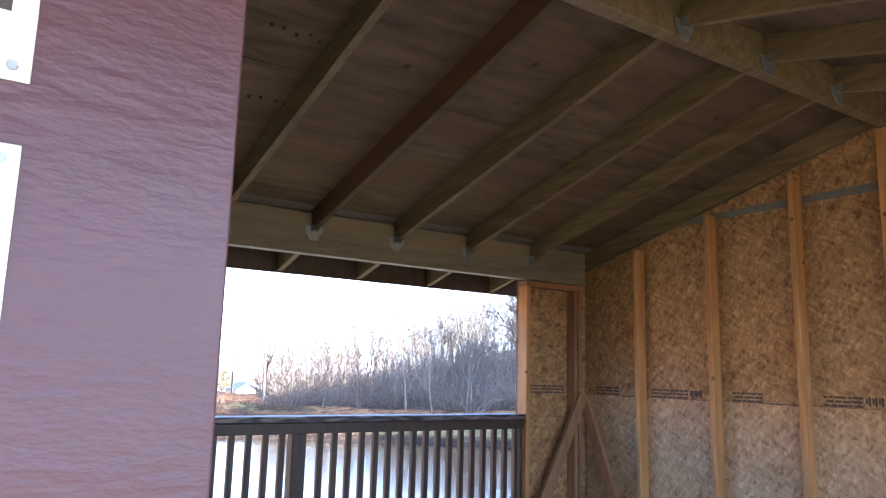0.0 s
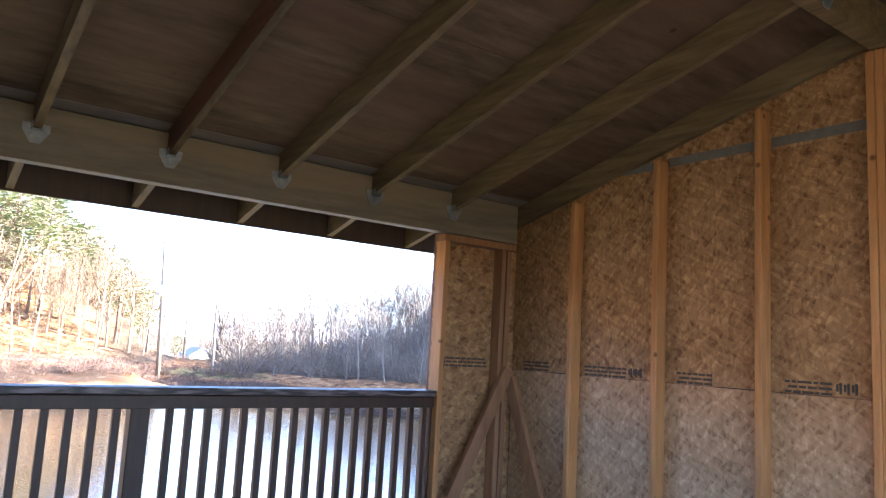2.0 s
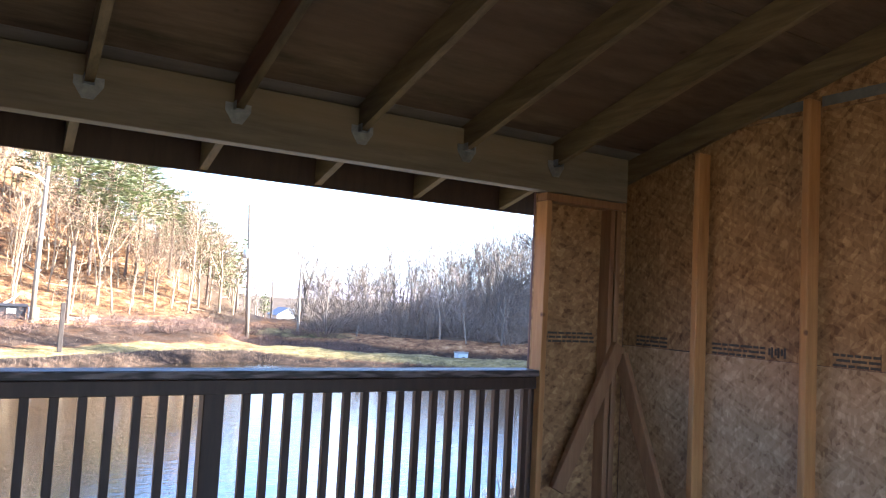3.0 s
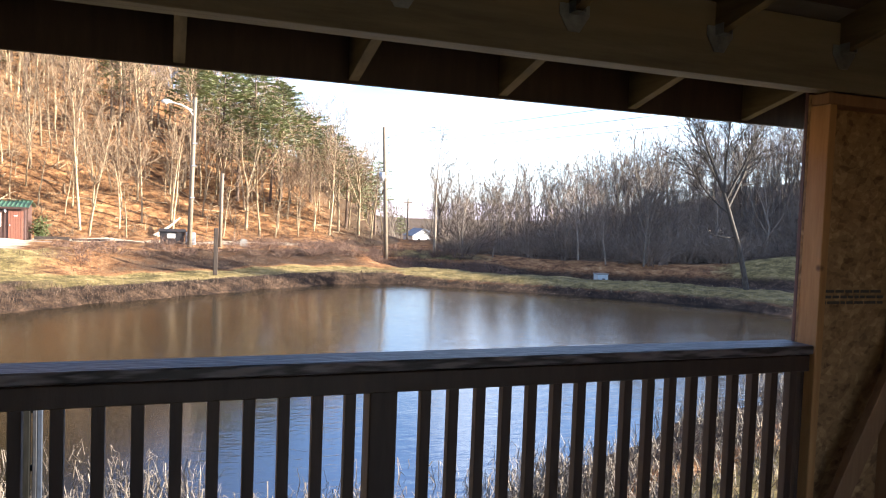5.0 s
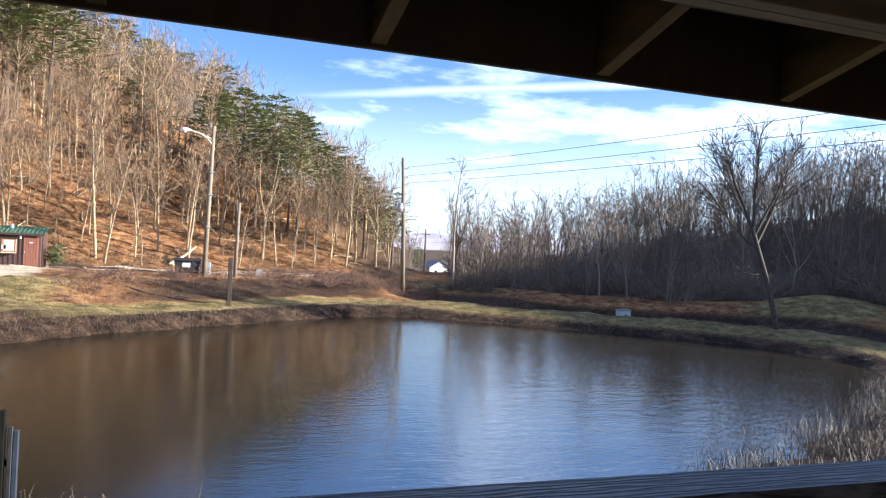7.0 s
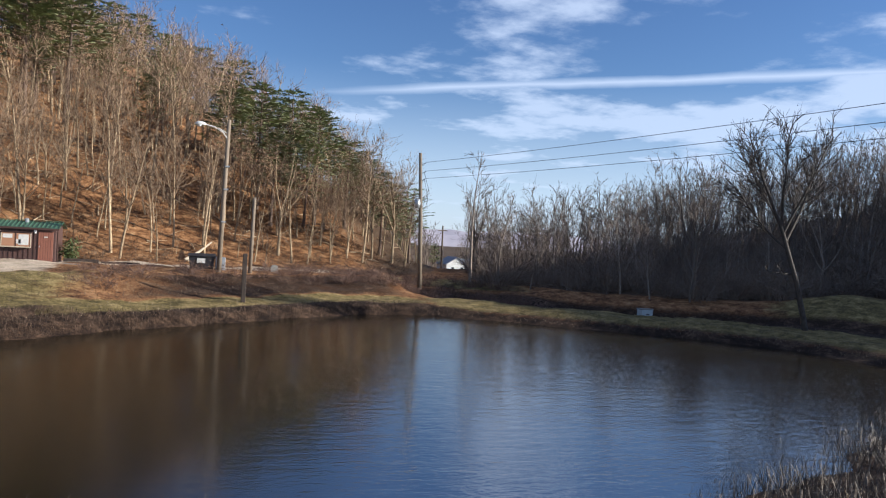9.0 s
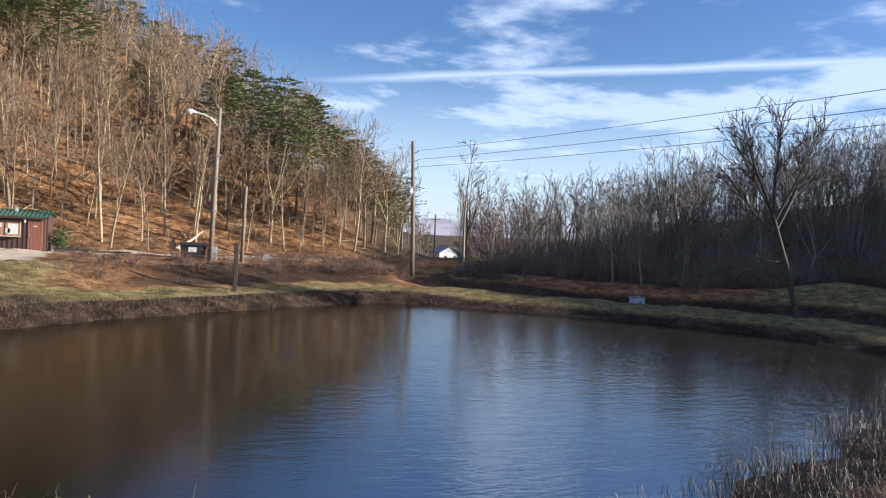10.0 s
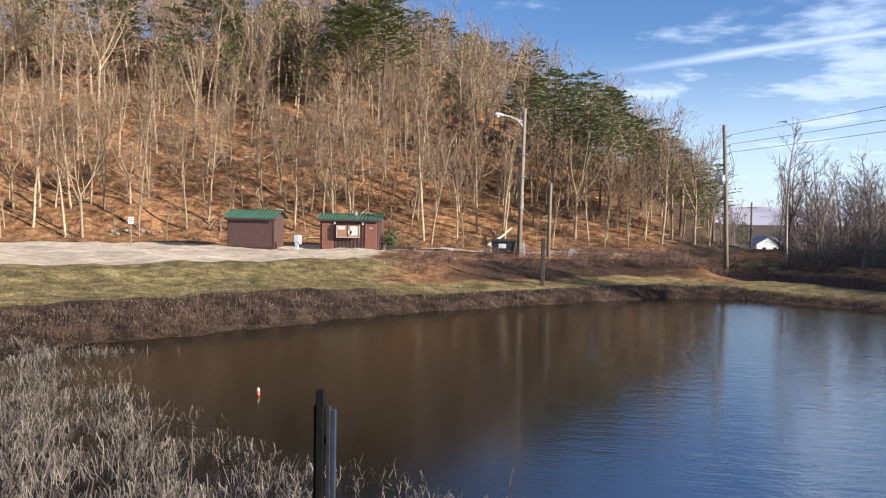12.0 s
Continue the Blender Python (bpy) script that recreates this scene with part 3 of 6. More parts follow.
def spread(lo, hi, step, far, growth):
    """Coordinates close together between lo and hi and ever wider beyond."""
    mid = list(np.arange(lo, hi + 1e-6, step))
    out, s, p = [], step, hi
    while p < far:
        s *= growth
        p += s
        out.append(p)
    back, s, p = [], step, lo
    while p > -far:
        s *= growth
        p -= s
        back.append(p)
    return np.array(back[::-1] + mid + out)


def build_ground():
    gx, gy = spread(-30, 42, 0.5, 2600, 1.09), spread(2, 60, 0.5, 2600, 1.09)
    X, Y = np.meshgrid(gx, gy)
    z, grass, mud, gravel, woods = land(X.ravel(), Y.ravel())
    nx, ny = len(gx), len(gy)
    me = bpy.data.meshes.new("ground")
    i = np.arange(nx * ny).reshape(ny, nx)
    quads = np.stack([i[:-1, :-1], i[:-1, 1:], i[1:, 1:], i[1:, :-1]], -1).reshape(-1, 4)
    me.from_pydata(np.stack([X.ravel(), Y.ravel(), z], -1).tolist(), [], quads.tolist())
    for key, val in (("grass", grass), ("mud", mud), ("gravel", gravel), ("woods", woods)):
        me.attributes.new(key, "FLOAT", "POINT").data.foreach_set("value", val.astype(np.float32))
    me.polygons.foreach_set("use_smooth", [True] * len(me.polygons))
    me.materials.append(EARTH)
    tagged(new("ground", me), "leaf-strewn earth with dry grass, muddy banks and a gravel lot", "ground", kind="structure")


build_ground()


def build_water():
    b = Build()
    c = OUTLINE.mean(0)
    ring = [(c[0] + (x - c[0]) * 1.07, c[1] + (y - c[1]) * 1.07, WATER_Z) for x, y in OUTLINE]
    b.face(*ring)
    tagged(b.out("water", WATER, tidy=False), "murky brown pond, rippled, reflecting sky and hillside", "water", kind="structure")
    b = Build()
    ring = []
    for j in range(24):
        a = 2 * math.pi * j / 24
        u, w = 8.5 * math.cos(a), 2.3 * math.sin(a)
        ring.append((24.9 + u * 0.77 + w * 0.64, 40.9 - u * 0.64 + w * 0.77, -2.62))
    b.face(*ring)
    tagged(b.out("water", WATER, tidy=False), "narrow second pond lying behind the grassy dam", "water", kind="structure")


build_water()


def build_far_ridge():
    """The wooded ridge that closes the valley, its haze painted into the colour."""
    b = Build()
    prev = None
    for j in range(61):
        x = -300 + j * 25.0
        top = 16 + 8 * math.sin(x * 0.006 + 0.5) + 5 * math.sin(x * 0.017) + 1.5 * math.sin(x * 0.09)
        cur = ((x, 860 - x * 0.15, -14), (x, 900 - x * 0.15, top * 0.6), (x, 960 - x * 0.15, top), (x, 1100 - x * 0.15, -14))
        if prev:
            for i in range(3):
                b.face(prev[i], cur[i], cur[i + 1], prev[i + 1])
        prev = cur
    tagged(b.out("backdrop", FAR_WOOD_HAZE, smooth=True), "distant wooded ridge, bluish haze painted into its colour", "hill", kind="structure")


build_far_ridge()


# ---------------------------------------------------------------- the shelter
SLOPE = 0.262          # rise of the roof for each metre
SEAT = 2.235           # underside of the rafters at the pond wall
RIDGE_Y = -2.48
WEST = -6.1
SOUTH = -4.96


def under(y):
    """Underside of the rafters."""
    return SEAT + SLOPE * ((-0.1 - y) if y > RIDGE_Y else (-0.1 - (2 * RIDGE_Y - y)))


def sloped(x0, x1, ya, yb, lift, thick, b=0.003):
    """A board along the roof's slope from ya to yb, its underside lift above that of the rafters."""
    bd = Build()
    pts = [(ya, under(ya) + lift), (yb, under(yb) + lift), (yb, under(yb) + lift + thick), (ya, under(ya) + lift + thick)]
    l = [(x0, *p) for p in pts]
    r = [(x1, *p) for p in pts]
    bd.face(*l)
    bd.face(*r)
    for i in range(4):
        q = (i + 1) % 4
        bd.face(l[i], l[q], r[q], r[i])
    return bd


def build_shelter_walls():
    # east gable wall: sheathing sheets with studs on the inside
    east = thing("wall_east", "bare OSB gable wall with pine studs, unfinished inside", "wall", kind="structure")
    yj = (0.0, -2.44, SOUTH)
    for a, c in zip(yj, yj[1:]):
        for z0, z1 in ((-0.02, 1.215), (1.218, 2.44)):
            top = z1
            if z1 > 2 and a == 0.0:
                # the upper sheet is cut to the slope near the eave
                bd = Build()
                prof = [(a, z0), (c, z0), (c, z1), (-0.75, z1), (a, under(a) + 0.05)]
                bd.face(*[(0.0, *p) for p in prof])
                bd.face(*[(0.012, *p) for p in prof])
                for i in range(len(prof)):
                    p, q = prof[i], prof[(i + 1) % len(prof)]
                    bd.face((0, *p), (0, *q), (0.012, *q), (0.012, *p))
                bd.out("panel", OSB, east)
            elif z1 > 2:
                bd = Build()
                prof = [(a, z0), (c, z0), (c, under(c) + 0.05), (-4.2, z1), (a, z1)]
                bd.face(*[(0.0, *p) for p in prof])
                bd.face(*[(0.012, *p) for p in prof])
                for i in range(len(prof)):
                    p, q = prof[i], prof[(i + 1) % len(prof)]
                    bd.face((0, *p), (0, *q), (0.012, *q), (0.012, *p))
                bd.out("panel", OSB, east)
            else:
                slab(0, 0.012, c + 0.002, a - 0.002, z0, top, 0.001).out("panel", OSB_PALE, east, "paler sheet of OSB")
    bd = Build()
    prof = [(-0.76, 2.443), (-4.19, 2.443), (RIDGE_Y, under(RIDGE_Y) + 0.06)]
    bd.face(*[(0.0, *p) for p in prof])
    bd.face(*[(0.012, *p) for p in prof])
    for i in range(3):
        p, q = prof[i], prof[(i + 1) % 3]
        bd.face((0, *p), (0, *q), (0.012, *q), (0.012, *p))
    bd.out("panel", OSB, east)
    slab(0.014, 0.03, SOUTH, 0.03, -0.3, 2.3, 0.001).out("siding", MAROON, east, "maroon outer siding")
    bd = Build()
    prof = [(0.03, 2.302), (SOUTH, 2.302), (RIDGE_Y, under(RIDGE_Y) + 0.1)]
    bd.face(*[(0.014, *p) for p in prof])
    bd.face(*[(0.03, *p) for p in prof])
    bd.out("siding", MAROON, east, "maroon outer siding")
    for y in (-0.62, -1.265, -1.89, -3.10, -3.71, -4.32):
        h = under(y + 0.019) - 0.045
        slab(-0.089, -0.001, y - 0.019, y + 0.019, 0.04, h).out("stud", STUD, east)
    for i, y in enumerate((-2.435, -2.474, -2.513)):
        slab(-0.089, -0.001, y - 0.0185, y + 0.0185, 0.04, 2.80, 0.004).out("stud", STUD, east)
    slab(-0.089, -0.001, SOUTH, -0.09, 0.0, 0.038).out("bottom_plate", STUD, east)
    # grey painted sheet edges at the joint of the upper sheets
    for y0, y1 in ((-0.95, -1.24), (-1.29, -1.86), (-1.92, -2.41), (-2.54, -3.07)):
        slab(-0.003, -0.0006, y1, y0, 2.462, 2.512, 0).out("edge_paint", GREY_INK, east, "grey painted stripe")
    # printed stamps: lines of small bars and a bold block
    rnd = random.Random(5)

    def stamp(parent, axis, lo, hi, z, bold):
        def bar(a, c, z0, z1):
            if axis == "y":
                slab(-0.0022, -0.0006, a, c, z0, z1, 0).out("print_bar", INK, parent)
            else:
                slab(a, c, -0.0022, -0.0006, z0, z1, 0).out("print_bar", INK, parent)
        body_hi = hi - 0.10 if bold else hi
        for r in range(3):
            p = lo
            while p < body_hi - 0.02:
                w = rnd.uniform(0.02, 0.07)
                bar(p, min(p + w, body_hi), z + r * 0.024, z + r * 0.024 + 0.012)
                p += w + 0.008
        if bold:
            for q in range(3):
                a = hi - 0.09 + q * 0.031
                bar(a, a + 0.011, z + 0.012, z + 0.062)
                bar(a + 0.013, a + 0.024, z + 0.022, z + 0.056)

    # the lines run along the wall, which is read towards the south
    stamp(east, "y", -0.36, -0.12, 1.225, False)
    for lo, hi, bold in ((-1.12, -0.68, True), (-1.58, -1.36, False), (-2.32, -1.98, True), (-2.95, -2.62, False)):
        p = (lo, hi)
        stamp_mirror(east, p[0], p[1], 1.222, bold, rnd)
    # faint line of print along the joint
    slab(-0.0022, -0.0006, -0.60, -0.38, 1.215, 1.221, 0).out("print_bar", INK, east)
    slab(-0.0022, -0.0006, -1.86, -1.60, 1.214, 1.220, 0).out("print_bar", INK, east)

    # pond wall: short sheathed piece beside the opening
    north = thing("wall_north", "short OSB wall with raw pine studs beside the railing", "wall", kind="structure")
    slab(-0.712, -0.002, 0.0, 0.012, -0.02, 2.085, 0.001).out("panel", OSB, north)
    slab(-0.094, -0.001, 0.0, 0.012, 2.087, 2.36, 0.001).out("panel", OSB, north)
    slab(-0.712, 0.03, 0.014, 0.03, -0.3, 2.32, 0.001).out("siding", MAROON, north, "maroon outer siding")
    slab(-0.714, -0.676, -0.098, -0.001, 0.04, 2.035, 0.003).out("stud", STUD, north)
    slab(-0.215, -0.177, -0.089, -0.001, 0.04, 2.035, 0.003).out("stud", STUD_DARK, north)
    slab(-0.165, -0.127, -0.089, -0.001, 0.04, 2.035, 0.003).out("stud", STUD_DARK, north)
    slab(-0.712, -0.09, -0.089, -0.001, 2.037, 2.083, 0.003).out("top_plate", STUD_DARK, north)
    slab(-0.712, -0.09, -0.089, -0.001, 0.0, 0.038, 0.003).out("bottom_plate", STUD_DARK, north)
    stamp(north, "x", -0.66, -0.24, 1.225, False)
    # braces nailed across the corner
    for parent, a, c in ((north, Vector((-0.135, -0.108, 1.22)), Vector((-0.575, -0.108, 0.40))), (east, Vector((-0.108, -0.10, 1.16)), Vector((-0.108, -0.57, 0.04)))):
        d = (c - a)
        ln = d.length
        m = Matrix.Translation(a) @ d.to_track_quat("Z", "Y").to_matrix().to_4x4()
        across = (0.019, 0.045)
        # broad face towards the room
        n_room = Vector((0, 1, 0)) if parent is north else Vector((1, 0, 0))
        loc = (m.to_3x3().inverted() @ n_room)
        if abs(loc.x) > abs(loc.y):
            bd = slab(-across[0], across[0], -across[1], across[1], 0, ln, 0.003, m)
        else:
            bd = slab(-across[1], across[1], -across[0], across[0], 0, ln, 0.003, m)
        bd.out("brace", STUD_DARK, parent)
    # unseen dark west wall, added to dim the inside; posts carry the beams
    west = thing("wall_west", "unseen dark end wall added to cut light inside, with square posts", "wall", kind="structure")
    for y0, y1 in ((-3.44, RIDGE_Y), (RIDGE_Y, -0.11)):
        slab(WEST - 0.012, WEST - 0.001, y0 + 0.001, y1 - 0.001, 0.0, 2.3, 0.001).out("panel", STAIN, west)
    bd = Build()
    prof = [(-0.11, 2.302), (-3.44, 2.302), (-3.44, under(-3.44) + 0.05), (RIDGE_Y, under(RIDGE_Y) + 0.06)]
    for x in (WEST - 0.012, WEST - 0.001):
        bd.face(*[(x, *p) for p in prof])
    for p, q in zip(prof, prof[1:] + prof[:1]):
        bd.face((WEST - 0.012, *p), (WEST - 0.012, *q), (WEST - 0.001, *q), (WEST - 0.001, *p))
    bd.out("panel", STAIN, west)
    for y in (-0.06, RIDGE_Y, SOUTH + 0.06):
        slab(WEST, WEST + 0.09, y - 0.045, y + 0.045, 0.0, under(y) - 0.02 if y == RIDGE_Y else 2.086, 0.004).out("post", STUD, west)
    south = thing("wall_south", "maroon painted embossed siding beside the way in", "wall", kind="structure")
    slab(WEST, -4.085, -3.56, -3.545, 0.0, 2.45, 0.003).out("siding", MAROON, south)
    slab(WEST, -4.085, -3.543, -3.45, 0.0, 2.45, 0.003).out("stud", STUD, south)


def stamp_mirror(parent, lo, hi, z, bold, rnd):
    """A printed stamp whose bold block lies at its southern end."""
    def bar(a, c, z0, z1):
        slab(-0.0022, -0.0006, a, c, z0, z1, 0).out("print_bar", INK, parent)
    start = lo + 0.115 if bold else lo
    for r in range(3):
        p = start
        while p < hi - 0.01:
            w = rnd.uniform(0.02, 0.07)
            bar(p, min(p + w, hi), z + r * 0.024, z + r * 0.024 + 0.012)
            p += w + 0.008
    if bold:
        for q in range(3):
            a = lo + q * 0.035
            bar(a, a + 0.012, z + 0.010, z + 0.062)
            bar(a + 0.015, a + 0.027, z + 0.022, z + 0.056)
    else:
        slab(-0.0022, -0.0006, lo, lo + 0.003, z - 0.004, z + 0.07, 0).out("print_bar", INK, parent)


def hanger(parent, x, y, sgn):
    """Galvanised joist hanger: a seat, a V-shaped front plate and two flanges."""
    z = under(y)
    bd = Build()
    yf = y + 0.0 * sgn
    bd.box(x - 0.021, x + 0.021, min(yf, yf - 0.045 * sgn), max(yf, yf - 0.045 * sgn), z - 0.004, z - 0.001)
    for s in (-1, 1):
        bd.box(x + s * 0.0205 - 0.001, x + s * 0.0205 + 0.001, min(yf, yf - 0.045 * sgn), max(yf, yf - 0.045 * sgn), z - 0.004, z + 0.035)
    f0, f1 = yf - 0.004 * sgn, yf - 0.001 * sgn
    shape = [(-0.058, 0.03), (-0.022, 0.03), (-0.022, -0.003), (0.022, -0.003), (0.022, 0.03), (0.058, 0.03), (0.058, -0.005), (0.022, -0.062), (-0.022, -0.062), (-0.058, -0.005)]
    bd.face(*[(x + a, f0, z + c) for a, c in shape])
    bd.face(*[(x + a, f1, z + c) for a, c in shape])
    for i in range(len(shape)):
        p, q = shape[i], shape[(i + 1) % len(shape)]
        bd.face((x + p[0], f0, z + p[1]), (x + q[0], f0, z + q[1]), (x + q[0], f1, z + q[1]), (x + p[0], f1, z + p[1]))
    for a, c in ((-0.045, 0.008), (0.045, 0.008), (0.0, -0.045)):
        yy = f0 - 0.002 * sgn
        bd.box(x + a - 0.004, x + a + 0.004, min(yy, f0), max(yy, f0), z + c - 0.004, z + c + 0.004)
    return bd.out("joist_hanger", GALV, parent, "galvanised joist hanger")


def build_roof():
    roof = thing("roof", "open rafter roof with bare plywood deck seen from below", "roof", kind="structure")
    xs = [-0.04] + [-0.667 - 0.6095 * i for i in range(9)]
    for i, x in enumerate(xs):
        mat = RAFTER_RED if i in (4, ) else RAFTER
        r = sloped(x - 0.019, x + 0.019, -0.045 if i else 0.0, RIDGE_Y + 0.04, 0, 0.137).out("rafter", mat, roof)
        if mat is RAFTER_RED:
            sloped(x - 0.0175, x + 0.0175, -0.045, RIDGE_Y + 0.04, -0.003, 0.0).out("edge", RAFTER, r, "pale lower edge")
        if i:
            hanger(r, x, -0.101, 1)
        r = sloped(x - 0.019, x + 0.019, SOUTH + 0.045, RIDGE_Y - 0.04, 0, 0.137).out("rafter", RAFTER, roof)
        if i:
            hanger(r, x, RIDGE_Y - 0.042, 1)
        # rafter tails in the overhang
        sloped(x - 0.019 - 0.03, x + 0.019 - 0.03, 0.385, 0.001, -0.085, 0.215).out("rafter_tail", RAFTER, roof)
        sloped(x - 0.019, x + 0.019, SOUTH - 0.001, SOUTH - 0.385, -0.085, 0.215).out("rafter_tail", RAFTER, roof)
    slab(WEST, -0.095, RIDGE_Y - 0.038, RIDGE_Y + 0.038, 2.80, 3.0, 0.004).out("ridge_beam", RAFTER, roof)
    slab(WEST, -0.095, -0.098, -0.052, 2.088, 2.355, 0.003).out("beam", BEAM, roof)
    slab(WEST, -0.095, -0.048, -0.001, 2.09, 2.355, 0.003).out("beam", BEAM, roof)
    slab(-4.083, -0.095, SOUTH + 0.001, SOUTH + 0.098, under(SOUTH) - 0.15, under(SOUTH) + 0.06, 0.003).out("beam", BEAM, roof)
    # plywood deck in sheets, joints across the slope
    rows = [0.40, -0.16, -1.38, RIDGE_Y]
    rows2 = [RIDGE_Y, -3.70, SOUTH + 0.05, SOUTH - 0.40]
    cols = [0.25, -1.886 - 0.0, -4.325, -6.3]
    for rw in (rows, rows2):
        for ya, yb in zip(rw, rw[1:]):
            for xa, xb in zip(cols, cols[1:]):
                # overhang sheets take the paler soffit colour
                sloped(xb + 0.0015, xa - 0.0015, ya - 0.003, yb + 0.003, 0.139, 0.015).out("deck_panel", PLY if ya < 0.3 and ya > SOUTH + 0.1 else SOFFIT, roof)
    sloped(-6.35, 0.3, 0.42, RIDGE_Y - 0.01, 0.157, 0.02).out("roofing", ROOFING, roof)
    sloped(-6.35, 0.3, RIDGE_Y + 0.01, SOUTH - 0.42, 0.157, 0.02).out("roofing", ROOFING, roof)
    # fascia boards along both eaves
    slab(-6.3, 0.28, 0.388, 0.408, 2.012, 2.246, 0.003).out("fascia", STAIN, roof, "dark stained fascia board")
    slab(-6.3, 0.28, SOUTH - 0.408, SOUTH - 0.388, under(SOUTH - 0.4) - 0.03, under(SOUTH - 0.4) + 0.142, 0.003).out("fascia", STAIN, roof, "dark stained fascia board")
    # rows of nails that missed the rafters
    rnd = random.Random(8)
    bd = Build()
    for x, y in ((-3.35, -1.12), (-3.38, -1.62), (-3.42, -2.0)):
        for i in range(7):
            px, py = x + i * 0.055 + rnd.uniform(-0.012, 0.012), y + rnd.uniform(-0.015, 0.015)
            z = under(py) + 0.139
            bd.tube([(px, py, z), (px, py, z - 0.012)], [0.010, 0.007], 5)
    bd.out("nail", BLACK, roof, "nail points through the deck")


def build_railing():
    rail = thing("railing", "dark brown stained wooden guard rail with square balusters", "railing")
    slab(WEST, -0.716, -0.095, 0.058, 1.034, 1.070, 0.005).out("cap_rail", CAP, rail, "wide cap board with raised wavy grain")
    slab(WEST, -0.732, -0.093, -0.056, 0.966, 1.032, 0.004).out("top_rail", STAIN, rail)
    slab(WEST, -0.732, -0.093, -0.056, 0.09, 0.16, 0.004).out("bottom_rail", STAIN, rail)
    slab(-0.735, -0.716, -0.054, 0.0, 0.0, 1.03, 0.003).out("end_post", STAIN, rail)
    for x in (-2.497, -4.28, -6.05):
        slab(x - 0.046, x + 0.046, -0.066, 0.024, -0.1, 1.032, 0.004).out("post", STAIN, rail)
    me = slab(-0.0175, 0.0175, -0.0175, 0.0175, 0.05, 1.032, 0.002).mesh("baluster", STAIN)
    for x0, n, s in ((-2.497 + 0.149, 17, 0.0985), (-4.28 + 0.110, 16, 0.1045), (-6.05 + 0.110, 16, 0.1045)):
        for i in range(n):
            put_in("baluster", me, rail, m=Matrix.Translation((x0 + i * s, -0.036, 0)))


def build_deck():
    floor = thing("floor", "weathered deck boards inside the shelter", "floor", kind="structure")
    y = -6.5
    me = slab(WEST, 0.0, 0, 0.137, -0.038, 0.0, 0.003).mesh("plank", DECK)
    while y < -0.14:
        put_in("plank", me, floor, m=Matrix.Translation((0, y, 0)))
        y += 0.142
    for x in (-5.9, -4.0, -2.0, -0.2):
        for yy in (-6.2, -3.6, -0.15):
            slab(x - 0.07, x + 0.07, yy - 0.07, yy + 0.07, -1.6, -0.04, 0.004).out("pier", POST, floor, "dark pier under the deck")


def build_plates():
    for z0, z1, mark in ((1.645, 1.86, True), (1.20, 1.577, False)):
        p = thing("sign_plate", "cream enamel sign plate screwed to the maroon wall", "sign")
        x1 = -4.31
        slab(x1 - 0.30, x1, -3.564, -3.561, z0, z1, 0.001).out("plate", PLATE, p)
        for zz in (z0 + 0.016, z1 - 0.016):
            for xx in (x1 - 0.018, x1 - 0.28):
                Build().tube([(xx, -3.5635, zz), (xx, -3.568, zz)], [0.006, 0.005], 8).out("screw", STEEL, p)
        if mark:
            bd = Build()
            for i in range(5):
                bd.box(x1 - 0.26 + i * 0.05, x1 - 0.225 + i * 0.05, -3.5655, -3.5642, z0 + 0.075, z0 + 0.095)
            bd.box(x1 - 0.27, x1 - 0.02, -3.5655, -3.5642, z0 + 0.125, z0 + 0.129)
            bd.out("print_bar", INK, p)


build_shelter_walls()
build_roof()
build_railing()
build_deck()
build_plates()


# ---------------------------------------------------------------- trees and brush
GRID_X, GRID_Y = np.arange(-100, 240, 1.25), np.arange(-2, 250, 1.25)
GRID_D = shore_distance(*[a.ravel() for a in np.meshgrid(GRID_X, GRID_Y)]).reshape(len(GRID_Y), len(GRID_X))
GRID_Z = land(*[a.ravel() for a in np.meshgrid(GRID_X, GRID_Y)])[0].reshape(len(GRID_Y), len(GRID_X))


def looked_up(grid, x, y):
    """A value from a coarse grid, blended between its four corners."""
    u, v = (x - GRID_X[0]) / 1.25, (y - GRID_Y[0]) / 1.25
    i, j = int(u), int(v)
    u, v = u - i, v - j
    a, b = grid[j], grid[j + 1]
    return float((a[i] * (1 - u) + a[i + 1] * u) * (1 - v) + (b[i] * (1 - u) + b[i + 1] * u) * v)


def turned(d, angle, rnd):
    """A direction leaning away from d by angle, to a random side."""
    s = d.cross(Vector((rnd.uniform(-1, 1), rnd.uniform(-1, 1), rnd.uniform(-1, 1)))).normalized()
    return (d * math.cos(angle) + s * math.sin(angle)).normalized()


def limb(b, p, d, length, r0, r1, rnd, seg, sides, bend=0.12, rise=0.08):
    pts, radii = [p.copy()], [r0]
    for i in range(seg):
        d = (d + Vector((rnd.uniform(-bend, bend), rnd.uniform(-bend, bend), rnd.uniform(-bend, bend) + rise))).normalized()
        p = p + d * (length / seg)
        pts.append(p.copy())
        radii.append(r0 + (r1 - r0) * (i + 1) / seg)
    if sides == 1:
        # the finest twigs: flat slivers a few millimetres wide
        w = d.cross(Vector((rnd.uniform(-1, 1), rnd.uniform(-1, 1), 0.3))).normalized()
        k = len(b.v)
        for q, r in zip(pts, radii):
            b.v += [tuple(q - w * r), tuple(q + w * r)]
        b.f += [(k + 2 * i, k + 2 * i + 1, k + 2 * i + 3, k + 2 * i + 2) for i in range(seg)]
    else:
        b.tube(pts, radii, sides, cap=False)
    return pts, d


